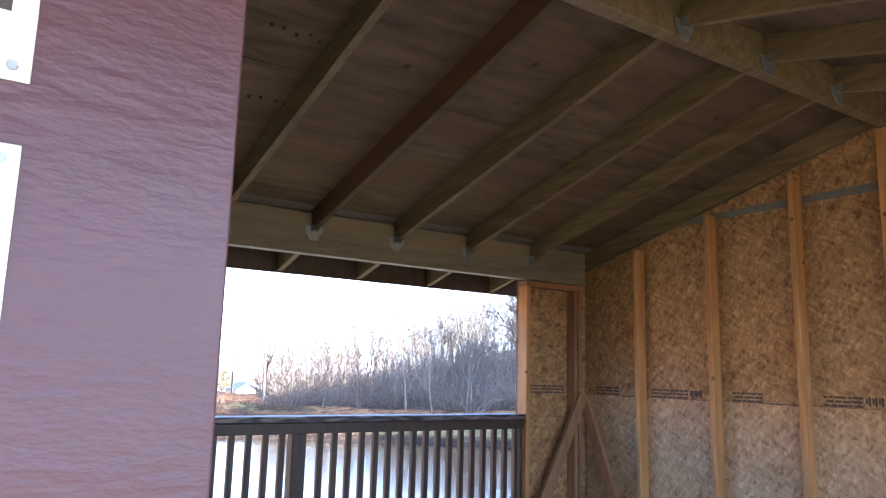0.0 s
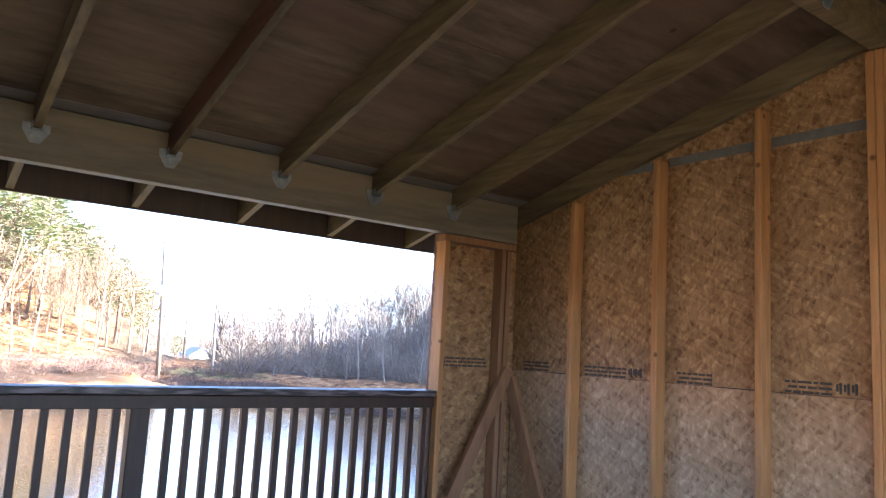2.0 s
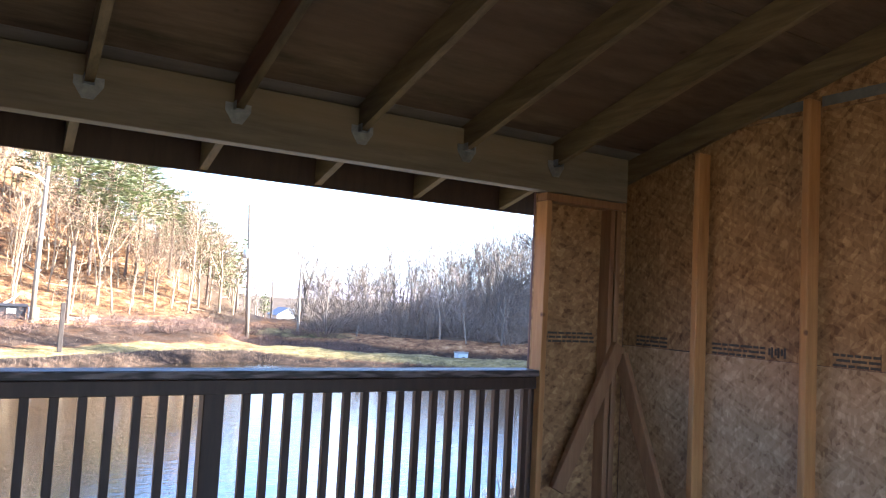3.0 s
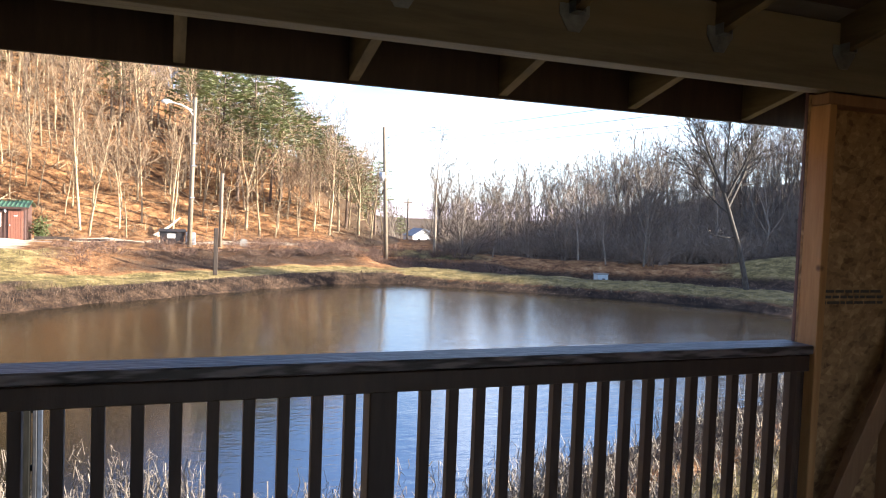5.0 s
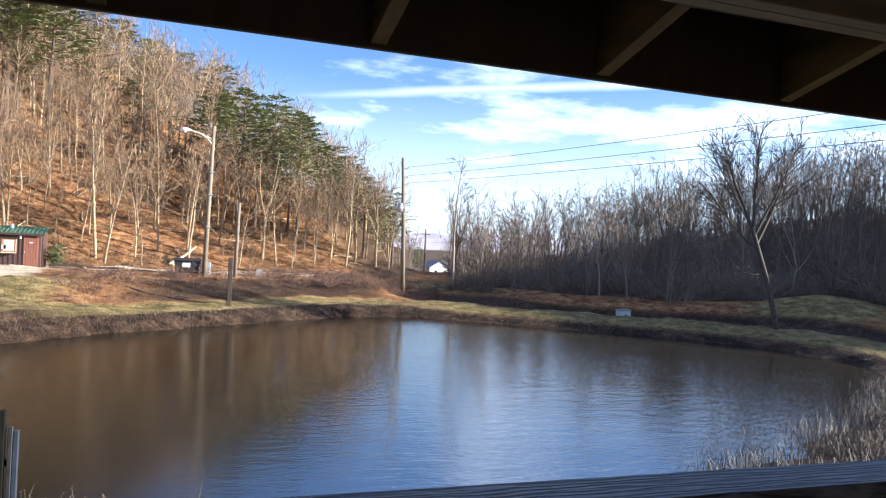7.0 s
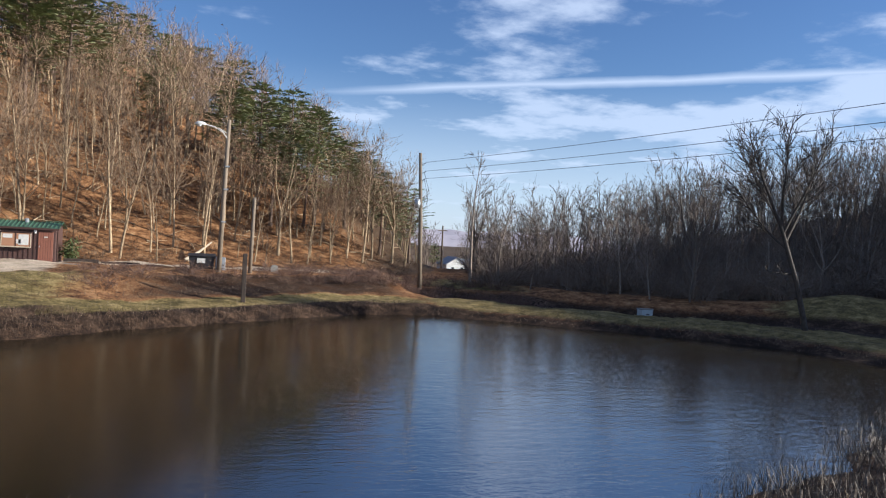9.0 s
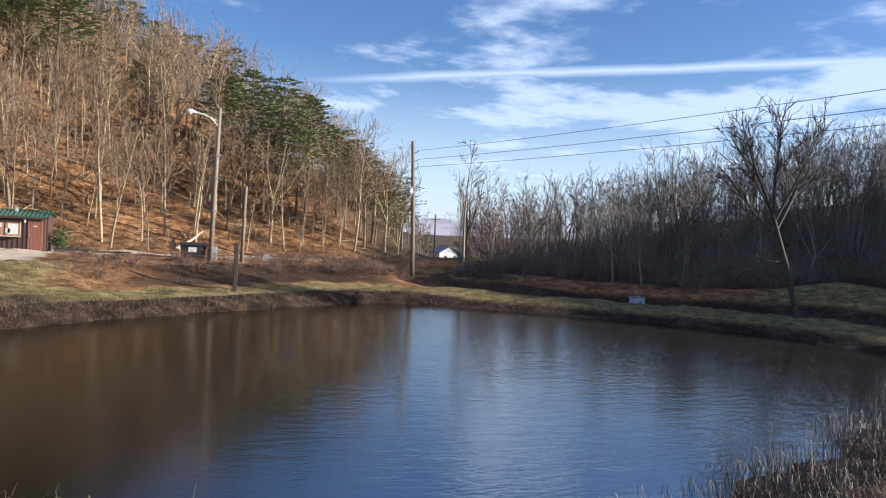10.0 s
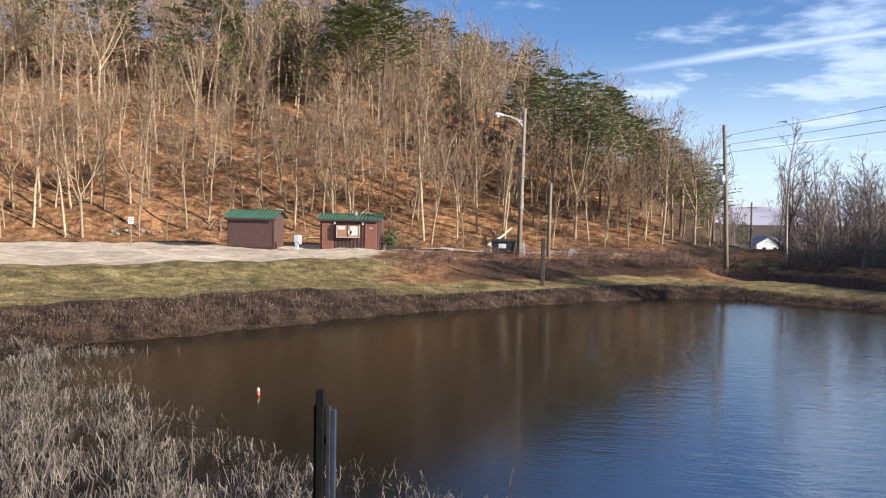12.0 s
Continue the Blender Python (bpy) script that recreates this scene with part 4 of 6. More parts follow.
def bare_tree(seed, h=12.0, start=0.35, lean=(0, 0), branches=22, reach=0.30, fork=False, bark=None, twig=None):
    """Meshes of a leafless tree: trunk with its forks, and the crown of limbs and twigs."""
    rnd = random.Random(seed)
    trunk, crown = Build(), Build()
    r0 = 0.035 + h * 0.0085
    d = Vector((lean[0], lean[1], 1)).normalized()
    stems = []
    if fork:
        pts, d1 = limb(trunk, Vector((0, 0, -0.3)), d, h * 0.42, r0 * 1.3, r0 * 0.95, rnd, 6, 7, 0.06, 0.03)
        for k in range(4):
            q, _ = limb(trunk, pts[-1 - (k % 2)], turned(d1, 0.35 + 0.12 * k, rnd), h * 0.58, r0 * 0.7, 0.02, rnd, 7, 5, 0.10, 0.10)
            stems.append(q)
        stems.append(pts)
    else:
        pts, _ = limb(trunk, Vector((0, 0, -0.3)), d, h, r0, 0.014, rnd, 9, 6, 0.085, 0.05)
        stems.append(pts)
    for i in range(branches):
        q = stems[i % len(stems)]
        f = start + (0.97 - start) * ((i + rnd.random()) / branches)
        if fork and q is not pts:
            f = rnd.uniform(0.1, 0.97)
        elif fork:
            f = rnd.uniform(0.6, 0.95)
        k = f * (len(q) - 1)
        j = min(int(k), len(q) - 2)
        p = q[j].lerp(q[j + 1], k - j)
        dd = (q[j + 1] - q[j]).normalized()
        ln = h * reach * (1.15 - 0.75 * f) * rnd.uniform(0.7, 1.25)
        bp, _ = limb(crown, p, turned(dd, rnd.uniform(0.55, 1.0), rnd), ln, 0.012 + ln * 0.011, 0.008, rnd, 3, 3, 0.14, 0.13)
        for c in range(4):
            kk = rnd.randint(1, 3)
            sl = ln * rnd.uniform(0.35, 0.65)
            sp, sd = limb(crown, bp[kk], turned((bp[kk] - bp[kk - 1]).normalized(), rnd.uniform(0.4, 0.8), rnd), sl, 0.018, 0.011, rnd, 2, 1, 0.15, 0.10)
            for e in range(4):
                pp = sp[rnd.randint(0, 2)]
                limb(crown, pp, turned(sd, rnd.uniform(0.3, 0.8), rnd), sl * rnd.uniform(0.3, 0.7), 0.014, 0.008, rnd, 1, 1, 0.1, 0.1)
    return trunk.mesh("trunk", bark, True, False), crown.mesh("crown", twig, False, False)


def leaning_tree():
    """An old tree whose trunk leans out and parts into upswept limbs with a fan of twigs."""
    rnd = random.Random(403)
    trunk, crown = Build(), Build()
    trunk.tube([(0.05, 0, -0.3), (-0.25, 0, 0.9), (-0.78, 0.05, 2.7), (-1.25, 0.1, 3.9), (-1.62, 0.1, 4.8), (-1.95, 0.1, 5.6)], [0.18, 0.15, 0.135, 0.125, 0.115, 0.10], 8, cap=False)
    forks = (((-1.95, 0.1, 5.6), (-0.55, 0.1, 1.0), 5.3, 0.10), ((-1.95, 0.1, 5.6), (-0.05, -0.2, 1.0), 5.2, 0.09), ((-1.62, 0.1, 4.8), (0.62, 0.1, 1.0), 6.0, 0.10),
             ((-1.9, 0.1, 5.5), (-0.25, 0.5, 1.0), 4.8, 0.07), ((-1.8, 0.1, 5.2), (0.25, -0.3, 1.0), 5.6, 0.08), ((-1.45, 0.1, 4.4), (-1.0, 0.2, 0.65), 4.2, 0.06),
             ((-0.95, 0.1, 3.1), (-1.0, 0.1, -0.02), 1.9, 0.05))
    for p, d, ln, r in forks:
        q, _ = limb(trunk, Vector(p), Vector(d).normalized(), ln, r, 0.022, rnd, 6, 5, 0.10, 0.06)
        count = int(ln * 6) if p[2] > 4 else 2
        for i in range(count):
            f = 0.22 + 0.76 * (i + rnd.random()) / count
            k = f * 6
            j = min(int(k), 5)
            c = q[j].lerp(q[j + 1], k - j)
            sub = rnd.uniform(0.7, 1.9) * (1.25 - 0.5 * f)
            bp, _ = limb(crown, c, turned((q[j + 1] - q[j]).normalized(), rnd.uniform(0.4, 0.9), rnd), sub, 0.028, 0.011, rnd, 3, 3, 0.14, 0.12)
            for e in range(5):
                kk = rnd.randint(1, 3)
                sp, sd = limb(crown, bp[kk], turned((bp[kk] - bp[kk - 1]).normalized(), rnd.uniform(0.3, 0.8), rnd), sub * rnd.uniform(0.3, 0.6), 0.014, 0.008, rnd, 2, 1, 0.15, 0.1)
                for u in range(3):
                    limb(crown, sp[rnd.randint(0, 2)], turned(sd, rnd.uniform(0.3, 0.7), rnd), sub * rnd.uniform(0.15, 0.35), 0.010, 0.006, rnd, 1, 1, 0.1, 0.1)
    return trunk.mesh("trunk", BARK_SHADE, True, False), crown.mesh("crown", BARK_SHADE, False, False)


def pine_tree(seed, h=15.0):
    """A pine with a bare lower trunk and flat, layered boughs of needle sprays."""
    rnd = random.Random(seed)
    trunk, crown = Build(), Build()
    pts, _ = limb(trunk, Vector((0, 0, -0.3)), Vector((0, 0, 1)), h, 0.06 + h * 0.010, 0.02, rnd, 8, 6, 0.025, 0.03)
    first = rnd.uniform(0.36, 0.48)
    levels = 12
    for i in range(levels):
        f = first + (0.985 - first) * (i + rnd.uniform(-0.25, 0.25)) / (levels - 1)
        f = min(max(f, first), 0.99)
        k = f * (len(pts) - 1)
        j = min(int(k), len(pts) - 2)
        p = pts[j].lerp(pts[j + 1], k - j)
        full = math.sin(min(1.0, (1 - f) / (1 - first) + 0.16) * 1.85) * rnd.uniform(0.17, 0.29) * h
        turn = rnd.uniform(0, 6.283)
        for c in range(5):
            a = turn + c * 1.257 + rnd.uniform(-0.4, 0.4)
            ln = max(0.5, full * rnd.uniform(0.55, 1.15))
            d = Vector((math.cos(a), math.sin(a), rnd.uniform(-0.05, 0.20))).normalized()
            bp, _ = limb(trunk, p, d, ln, 0.035, 0.010, rnd, 3, 1, 0.06, 0.05)
            for t in range(9):
                g = 0.30 + 0.70 * (t + rnd.random()) / 9
                kk = min(int(g * 3), 2)
                q = bp[kk].lerp(bp[kk + 1], g * 3 - kk) + Vector((0, 0, rnd.uniform(-0.04, 0.12)))
                for e in range(3):
                    b = a + rnd.uniform(-1.5, 1.5)
                    v = Vector((math.cos(b), math.sin(b), rnd.uniform(-0.10, 0.42))) * rnd.uniform(0.35, 0.75)
                    w = Vector((-math.sin(b), math.cos(b), rnd.uniform(-0.8, 0.8))).normalized() * rnd.uniform(0.06, 0.12)
                    crown.face(q - w * 0.5, q + v * 0.5 - w, q + v, q + v * 0.5 + w)
    return trunk.mesh("trunk", PINE_BARK, True, False), crown.mesh("crown", NEEDLE, False, False)


def shrub(seed, h=1.6, stems=26, mat=None):
    rnd = random.Random(seed)
    b = Build()
    for i in range(stems):
        a = rnd.uniform(0, 6.283)
        p = Vector((math.cos(a), math.sin(a), 0)) * rnd.uniform(0, 0.45) - Vector((0, 0, 0.1))
        d = Vector((math.cos(a) * rnd.uniform(0.1, 0.9), math.sin(a) * rnd.uniform(0.1, 0.9), 1)).normalized()
        q, dd = limb(b, p, d, h * rnd.uniform(0.6, 1.2), 0.014, 0.007, rnd, 3, 1, 0.2, -0.10)
        for e in range(5):
            limb(b, q[rnd.randint(1, 3)], turned(dd, rnd.uniform(0.4, 1.1), rnd), h * rnd.uniform(0.2, 0.45), 0.009, 0.005, rnd, 1, 1, 0.1, 0)
    return b.mesh("stems", mat, False, False)


def make_tree(name, meshes, label, category, group=""):
    t = thing(name, label, category, group)
    put_in("trunk", meshes[0], t)
    put_in("crown", meshes[1], t)
    return t


def place(proto, first, x, y, s, rnd, sink=0.0, squash=1.0):
    m = Matrix.Translation((x, y, looked_up(GRID_Z, x, y) - sink)) @ Matrix.Rotation(rnd.uniform(0, 6.283), 4, "Z") @ Matrix.Diagonal((s * squash, s * squash, s, 1))
    if first:
        proto.matrix_basis = m
        return proto
    return copy_thing(proto, m)


def forest(name, label, category, kinds, spots):
    """Trees too many to count, joined into one mesh: spots are (kind, x, y, size, turn)."""
    data = []
    for pair in kinds:
        got = []
        for me in pair:
            co = np.empty(len(me.vertices) * 3, np.float32)
            me.vertices.foreach_get("co", co)
            lv = np.empty(len(me.loops), np.int32)
            me.loops.foreach_get("vertex_index", lv)
            tot = np.empty(len(me.polygons), np.int32)
            me.polygons.foreach_get("loop_total", tot)
            got.append((co.reshape(-1, 3), lv, tot))
        data.append(got)
    V, L, T, M, base = [], [], [], [], 0
    for k, x, y, s, a in spots:
        ca, sa = math.cos(a) * s, math.sin(a) * s
        z = looked_up(GRID_Z, x, y) - 0.2
        for slot, (co, lv, tot) in enumerate(data[k]):
            V.append(np.stack([co[:, 0] * ca - co[:, 1] * sa + x, co[:, 0] * sa + co[:, 1] * ca + y, co[:, 2] * s + z], -1))
            L.append(lv + base)
            T.append(tot)
            M.append(np.full(len(tot), slot, np.int32))
            base += len(co)
    V, L, T, M = np.concatenate(V), np.concatenate(L), np.concatenate(T), np.concatenate(M)
    me = bpy.data.meshes.new(name)
    me.vertices.add(len(V))
    me.vertices.foreach_set("co", V.astype(np.float32).ravel())
    me.loops.add(len(L))
    me.loops.foreach_set("vertex_index", L.astype(np.int32))
    me.polygons.add(len(T))
    me.polygons.foreach_set("loop_start", np.concatenate([[0], np.cumsum(T)[:-1]]).astype(np.int32))
    me.polygons.foreach_set("material_index", M)
    me.update(calc_edges=True)
    for part_mesh in kinds[0]:
        me.materials.append(part_mesh.materials[0])
    tagged(new(name, me), label, category, kind="stuff")


class Scatter:
    """Random places that keep a distance from one another."""

    def __init__(self, gap):
        self.gap, self.seen = gap, {}

    def free(self, x, y):
        g = self.gap
        i, j = int(x // g), int(y // g)
        for a in (-1, 0, 1):
            for c in (-1, 0, 1):
                for px, py in self.seen.get((i + a, j + c), ()):
                    if (px - x) ** 2 + (py - y) ** 2 < g * g:
                        return False
        self.seen.setdefault((i, j), []).append((x, y))
        return True


def plant_hill():
    rnd = random.Random(21)
    sc = Scatter(1.2)
    meshes = [bare_tree(40 + i, 11.0 + i * 0.8, 0.40, (rnd.uniform(-0.13, 0.13), rnd.uniform(-0.08, 0.08)), 22, 0.26, i == 3, BARK, TWIG) for i in range(5)]
    meshes += [bare_tree(60 + i, 13.0, 0.36, (0.05 * i - 0.03, 0), 30, 0.33, i == 1, BARK, TWIG) for i in range(3)]
    protos = [make_tree("tree", m, "slim leafless hillside tree with sunlit tan bark" if i < 5 else "broad leafless hillside tree with many fine twigs",
                        "tree", "bare trees on the hillside") for i, m in enumerate(meshes)]
    used, rest, n = set(), [], 0
    for _ in range(9000):
        if n >= 165 and len(rest) >= 250:
            break
        th = radians(rnd.uniform(-40, 15))
        r = 56 + 66 * rnd.random() ** 1.1
        x, y = -2.7 + r * math.sin(th), r * math.cos(th)
        h = float(hill_distance(x, y))
        if h < 1.2 or h > 66 or (-25 < x < -10 and h < 2.2):
            continue
        near = h < 24
        if th > 0.02 and h > 9 and rnd.random() < 0.45:
            continue
        if (near and n >= 165) or (not near and len(rest) >= 250) or not sc.free(x, y):
            continue
        k = rnd.randrange(8)
        if near:
            place(protos[k], k not in used, x, y, rnd.uniform(0.60, 1.05), rnd, 0.2)
            used.add(k)
            n += 1
        else:
            rest.append((k, x, y, rnd.uniform(0.6, 1.0), rnd.uniform(0, 6.283)))
    forest("hillside_woods", "leafless brown woods covering the upper hillside", "woods", meshes, rest)
    # saplings between the trunks
    sap = [make_tree("sapling", bare_tree(90 + i, 5.0, 0.3, (rnd.uniform(-0.2, 0.2), 0), 9, 0.25, False, BARK, TWIG),
                     "thin leafless sapling among the hillside trees", "sapling", "saplings on the hillside") for i in range(4)]
    n = 0
    for _ in range(4000):
        if n >= 150:
            break
        th = radians(rnd.uniform(-39, 16))
        r = 55 + 24 * rnd.random()
        x, y = -2.7 + r * math.sin(th), r * math.cos(th)
        h = float(hill_distance(x, y))
        if h < 0.8 or h > 26 or not sc.free(x, y) or (-23 < x < -11 and h < 2.5):
            continue
        p = sap[n % 4]
        place(p, n < 4, x, y, rnd.uniform(0.5, 1.35), rnd, 0.1)
        n += 1
    # twiggy brush and leaf heaps on the forest floor
    tufts = [shrub(340 + i, 0.9, 16, TWIG) for i in range(3)]
    floor_brush = []
    for _ in range(6000):
        if len(floor_brush) >= 620:
            break
        th = radians(rnd.uniform(-39, 16))
        r = 55 + 34 * rnd.random() ** 1.2
        x, y = -2.7 + r * math.sin(th), r * math.cos(th)
        h = float(hill_distance(x, y))
        if 0.6 < h < 34 and not (-23 < x < -11 and h < 1.5):
            floor_brush.append((rnd.randrange(3), x, y, rnd.uniform(0.4, 1.1), rnd.uniform(0, 6.283)))
    forest("forest_brush", "low twiggy brown brush on the leaf-strewn hillside", "brush", [(m,) for m in tufts], floor_brush)
    pines = [make_tree("pine_tree", pine_tree(120 + i, 13.0 + i), "tall dark green pine with a bare lower trunk", "pine tree", "pines on the hillside") for i in range(4)]
    n = 0
    for _ in range(20000):
        if n >= 165:
            break
        b = (rnd.uniform(-40, 15.5), rnd.uniform(-26, 8), rnd.uniform(2, 15.8))[n % 3]
        th = radians(b)
        r = 60 + 62 * rnd.random()
        x, y = -2.7 + r * math.sin(th), r * math.cos(th)
        h = float(hill_distance(x, y))
        # dense along the brow of the hill and on its valley end, hardly any on the slope above the buildings
        low = 24 if b < -3 else 24 - 19 * min(1.0, (b + 3) / 7)
        if h < low or h > 62 or (b > 2 and h > 34) or not sc.free(x, y):
            continue
        s = rnd.uniform(0.80, 1.10) if b < -9 else rnd.uniform(0.60, 0.86) * (1.0 if b < 8 else 0.85)
        place(pines[n % 4], n < 4, x, y, s, rnd, 0.2, rnd.uniform(1.0, 1.25))
        n += 1


def plant_valley():
    rnd = random.Random(33)
    sc = Scatter(1.5)
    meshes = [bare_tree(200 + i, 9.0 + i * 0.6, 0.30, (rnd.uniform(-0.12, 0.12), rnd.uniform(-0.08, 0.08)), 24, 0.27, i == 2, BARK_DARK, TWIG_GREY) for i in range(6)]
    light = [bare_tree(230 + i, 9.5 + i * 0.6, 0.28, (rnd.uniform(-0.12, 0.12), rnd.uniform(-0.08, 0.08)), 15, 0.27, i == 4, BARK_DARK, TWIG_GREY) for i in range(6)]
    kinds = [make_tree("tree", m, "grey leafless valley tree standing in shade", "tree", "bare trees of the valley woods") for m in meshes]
    rest, n = [], 0
    for _ in range(12000):
        if n >= 130 and len(rest) >= 200:
            break
        b = rnd.uniform(19.5, 58)
        r = 50 + 62 * rnd.random() ** 1.1
        th = radians(b)
        x, y = -2.7 + r * math.sin(th), r * math.cos(th)
        d = looked_up(GRID_D, x, y)
        if d < 13.5 or float(hill_distance(x, y)) > -3 or (x < 45 and 31 < x and y < 43) or (b < 22 and r < 60):
            continue
        near = r < 76
        if (near and n >= 130) or (not near and len(rest) >= 200) or not sc.free(x, y):
            continue
        k = rnd.randrange(6)
        if near:
            place(kinds[n % 6], n < 6, x, y, rnd.uniform(0.5, 0.86), rnd, 0.2)
            n += 1
        else:
            rest.append((k, x, y, rnd.uniform(0.6, 0.98), rnd.uniform(0, 6.283)))
    for _ in range(120):
        b = rnd.uniform(13.5, 52)
        r = rnd.uniform(118, 225) if b < 33 else rnd.uniform(78, 116)
        x, y = -2.7 + r * math.sin(radians(b)), r * math.cos(radians(b))
        if float(hill_distance(x, y)) < 8 and not (17.2 < b < 20.0 and r < 190):
            rest.append((rnd.randrange(6), x, y, rnd.uniform(0.7, 1.1), rnd.uniform(0, 6.283)))
    for _ in range(110):
        b = rnd.uniform(33, 62)
        r = rnd.uniform(58, 128)
        x, y = -2.7 + r * math.sin(radians(b)), r * math.cos(radians(b))
        if looked_up(GRID_D, x, y) > 15:
            rest.append((rnd.randrange(6), x, y, rnd.uniform(0.55, 0.95), rnd.uniform(0, 6.283)))
    forest("valley_woods", "dense grey leafless woods behind the second pond", "woods", light, rest)
    low = [shrub(300 + i, 1.7, 26, TWIG_GREY) for i in range(3)]
    # the tangled undergrowth that fills the wood between the trunks
    brush = []
    for _ in range(3000):
        if len(brush) >= 520:
            break
        b = rnd.uniform(19, 60)
        r = 52 + 62 * rnd.random() ** 1.3
        x, y = -2.7 + r * math.sin(radians(b)), r * math.cos(radians(b))
        if looked_up(GRID_D, x, y) < 15.5 or float(hill_distance(x, y)) > -3 or (31 < x < 44 and y < 43):
            continue
        brush.append((rnd.randrange(3), x, y, rnd.uniform(0.7, 1.5), rnd.uniform(0, 6.283)))
    forest("undergrowth", "tangled brown undergrowth between the valley trees", "undergrowth", [(m,) for m in low], brush)
    n = 0
    for _ in range(5000):
        if n >= 240:
            break
        b = rnd.uniform(20, 57) if n % 3 else rnd.uniform(36, 57)
        r = 44 + 46 * rnd.random()
        th = radians(b)
        x, y = -2.7 + r * math.sin(th), r * math.cos(th)
        d = looked_up(GRID_D, x, y)
        if d < 14.5 or float(hill_distance(x, y)) > -3 or (31 < x < 43 and y < 41):
            continue
        t = tagged(new("shrub", low[n % 3]), "tangled leafless grey shrub at the edge of the woods", "shrub", "shrubs under the valley trees")
        place(t, True, x, y, rnd.uniform(0.8, 1.7), rnd, 0.05, 1.25)
        n += 1
    # reddish brambles on the bank by the utility pole
    red = [shrub(320 + i, 1.1, 24, BRUSH) for i in range(3)]
    n = 0
    for _ in range(4000):
        if n >= 190:
            break
        x, y = rnd.uniform(-9, 19), rnd.uniform(38, 60)
        d = looked_up(GRID_D, x, y)
        if not (6.6 < d < 12.5 or (x > 9 and 8 < d < 16)) or float(hill_distance(x, y)) > -1 or rnd.random() > 0.25 + 0.04 * (x + 9):
            continue
        t = tagged(new("bramble_bush", red[n % 3]), "low reddish-brown leafless bramble on the bank", "bush", "brambles on the bank")
        place(t, True, x, y, rnd.uniform(0.32, 0.72), rnd, 0.05, 1.5)
        n += 1
    # single trees that stand apart
    big = make_tree("tree", leaning_tree(), "large spreading leafless tree leaning over the bank", "tree")
    big.matrix_basis = Matrix.Translation((28.3, 31.3, ground_at(28.3, 31.3) - 0.1))
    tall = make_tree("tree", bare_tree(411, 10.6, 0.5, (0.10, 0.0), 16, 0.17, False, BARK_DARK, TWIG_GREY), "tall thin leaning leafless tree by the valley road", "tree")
    tall.matrix_basis = Matrix.Translation((17.2, 54.5, ground_at(17.2, 54.5) - 0.1))
    # conifers by the far house
    far = make_tree("pine_tree", pine_tree(131, 11), "dark conifer beside the distant white house", "pine tree")
    far.matrix_basis = Matrix.Translation((42.5, 146, ground_at(42.5, 146) - 0.2)) @ Matrix.Diagonal((0.62, 0.62, 0.62, 1))
    for x, y, s in ((60.5, 160, 0.7), (64, 166, 0.6), (52, 192, 0.8)):
        copy_thing(far, Matrix.Translation((x, y, ground_at(x, y) - 0.2)) @ Matrix.Diagonal((s, s, s, 1)))


plant_hill()
plant_valley()


def blades(name, label, category, mat, count, box, keep, hmin, hmax, width, fold, seed):
    """Many dead stalks in one mesh, each a narrow strip that may be folded over."""
    rnd, rs = random.Random(seed), np.random.RandomState(seed)
    x, y = rs.uniform(box[0], box[1], count * 8), rs.uniform(box[2], box[3], count * 8)
    ok = keep(x, y, shore_distance(x, y), sides(x, y)[0], rs.uniform(0, 1, count * 8), rs.normal(0, 1, count * 8))
    x, y = x[ok][:count], y[ok][:count]
    z = np.maximum(land(x, y)[0], WATER_Z - 0.15) - 0.03
    b = Build()
    for px, py, g in zip(x.tolist(), y.tolist(), z.tolist()):
        h = rnd.uniform(hmin, hmax)
        a = rnd.uniform(0, 6.283)
        side = Vector((math.cos(a), math.sin(a), 0)) * width * rnd.uniform(0.6, 1.3)
        lean = Vector((rnd.gauss(0, 0.4), rnd.gauss(0, 0.4), 1)).normalized()
        p0 = Vector((px, py, g))
        p1 = p0 + lean * h
        b.face(p0 - side, p0 + side, p1 + side * 0.7, p1 - side * 0.7)
        if rnd.random() < fold:
            c = rnd.uniform(0, 6.283)
            p2 = p1 + Vector((math.cos(c), math.sin(c), rnd.uniform(-1.3, 0.5))).normalized() * h * rnd.uniform(0.2, 0.55)
            k = len(b.v)
            b.v += [tuple(p2 + side * 0.25), tuple(p2 - side * 0.25)]
            b.f.append((k - 1, k - 2, k, k + 1))
    return tagged(b.out(name, mat, tidy=False), label, category, kind="stuff")


def near_reeds(x, y, d, near, u, g):
    edge = np.where(x < -2.6, 2.1, 0.7)
    return (d > -edge + g * 0.5) & (d < 4.5) & (near > 0.35) & (u < 0.45 + 0.6 * np.sin(x * 2.3) * np.cos(y * 1.9 + x * 0.7))


def right_reeds(x, y, d, near, u, g):
    return (d > -0.7 + g * 0.35) & (d < 3.2) & (near > 0.5) & (u < 0.5 + 0.5 * np.sin(x * 1.9 + y) * np.cos(y * 1.7))


def bank_grass(x, y, d, near, u, g):
    return (d > np.where(x > 10, 0.1, 1.0)) & (d < 9) & (near < 0.4) & ((d < 2.4) | (u < 0.28))


def edge_weeds(x, y, d, near, u, g):
    wide = 1.2 + 1.6 * smooth(-4, -13, x)
    return (near < 0.4) & (x < 11) & (((d > 0.0) & (d < wide)) | ((d > 4.4) & (d < 9) & (u < 0.10)))


def slope_grass(x, y, d, near, u, g):
    return (d > 1.0) & (d < 7)


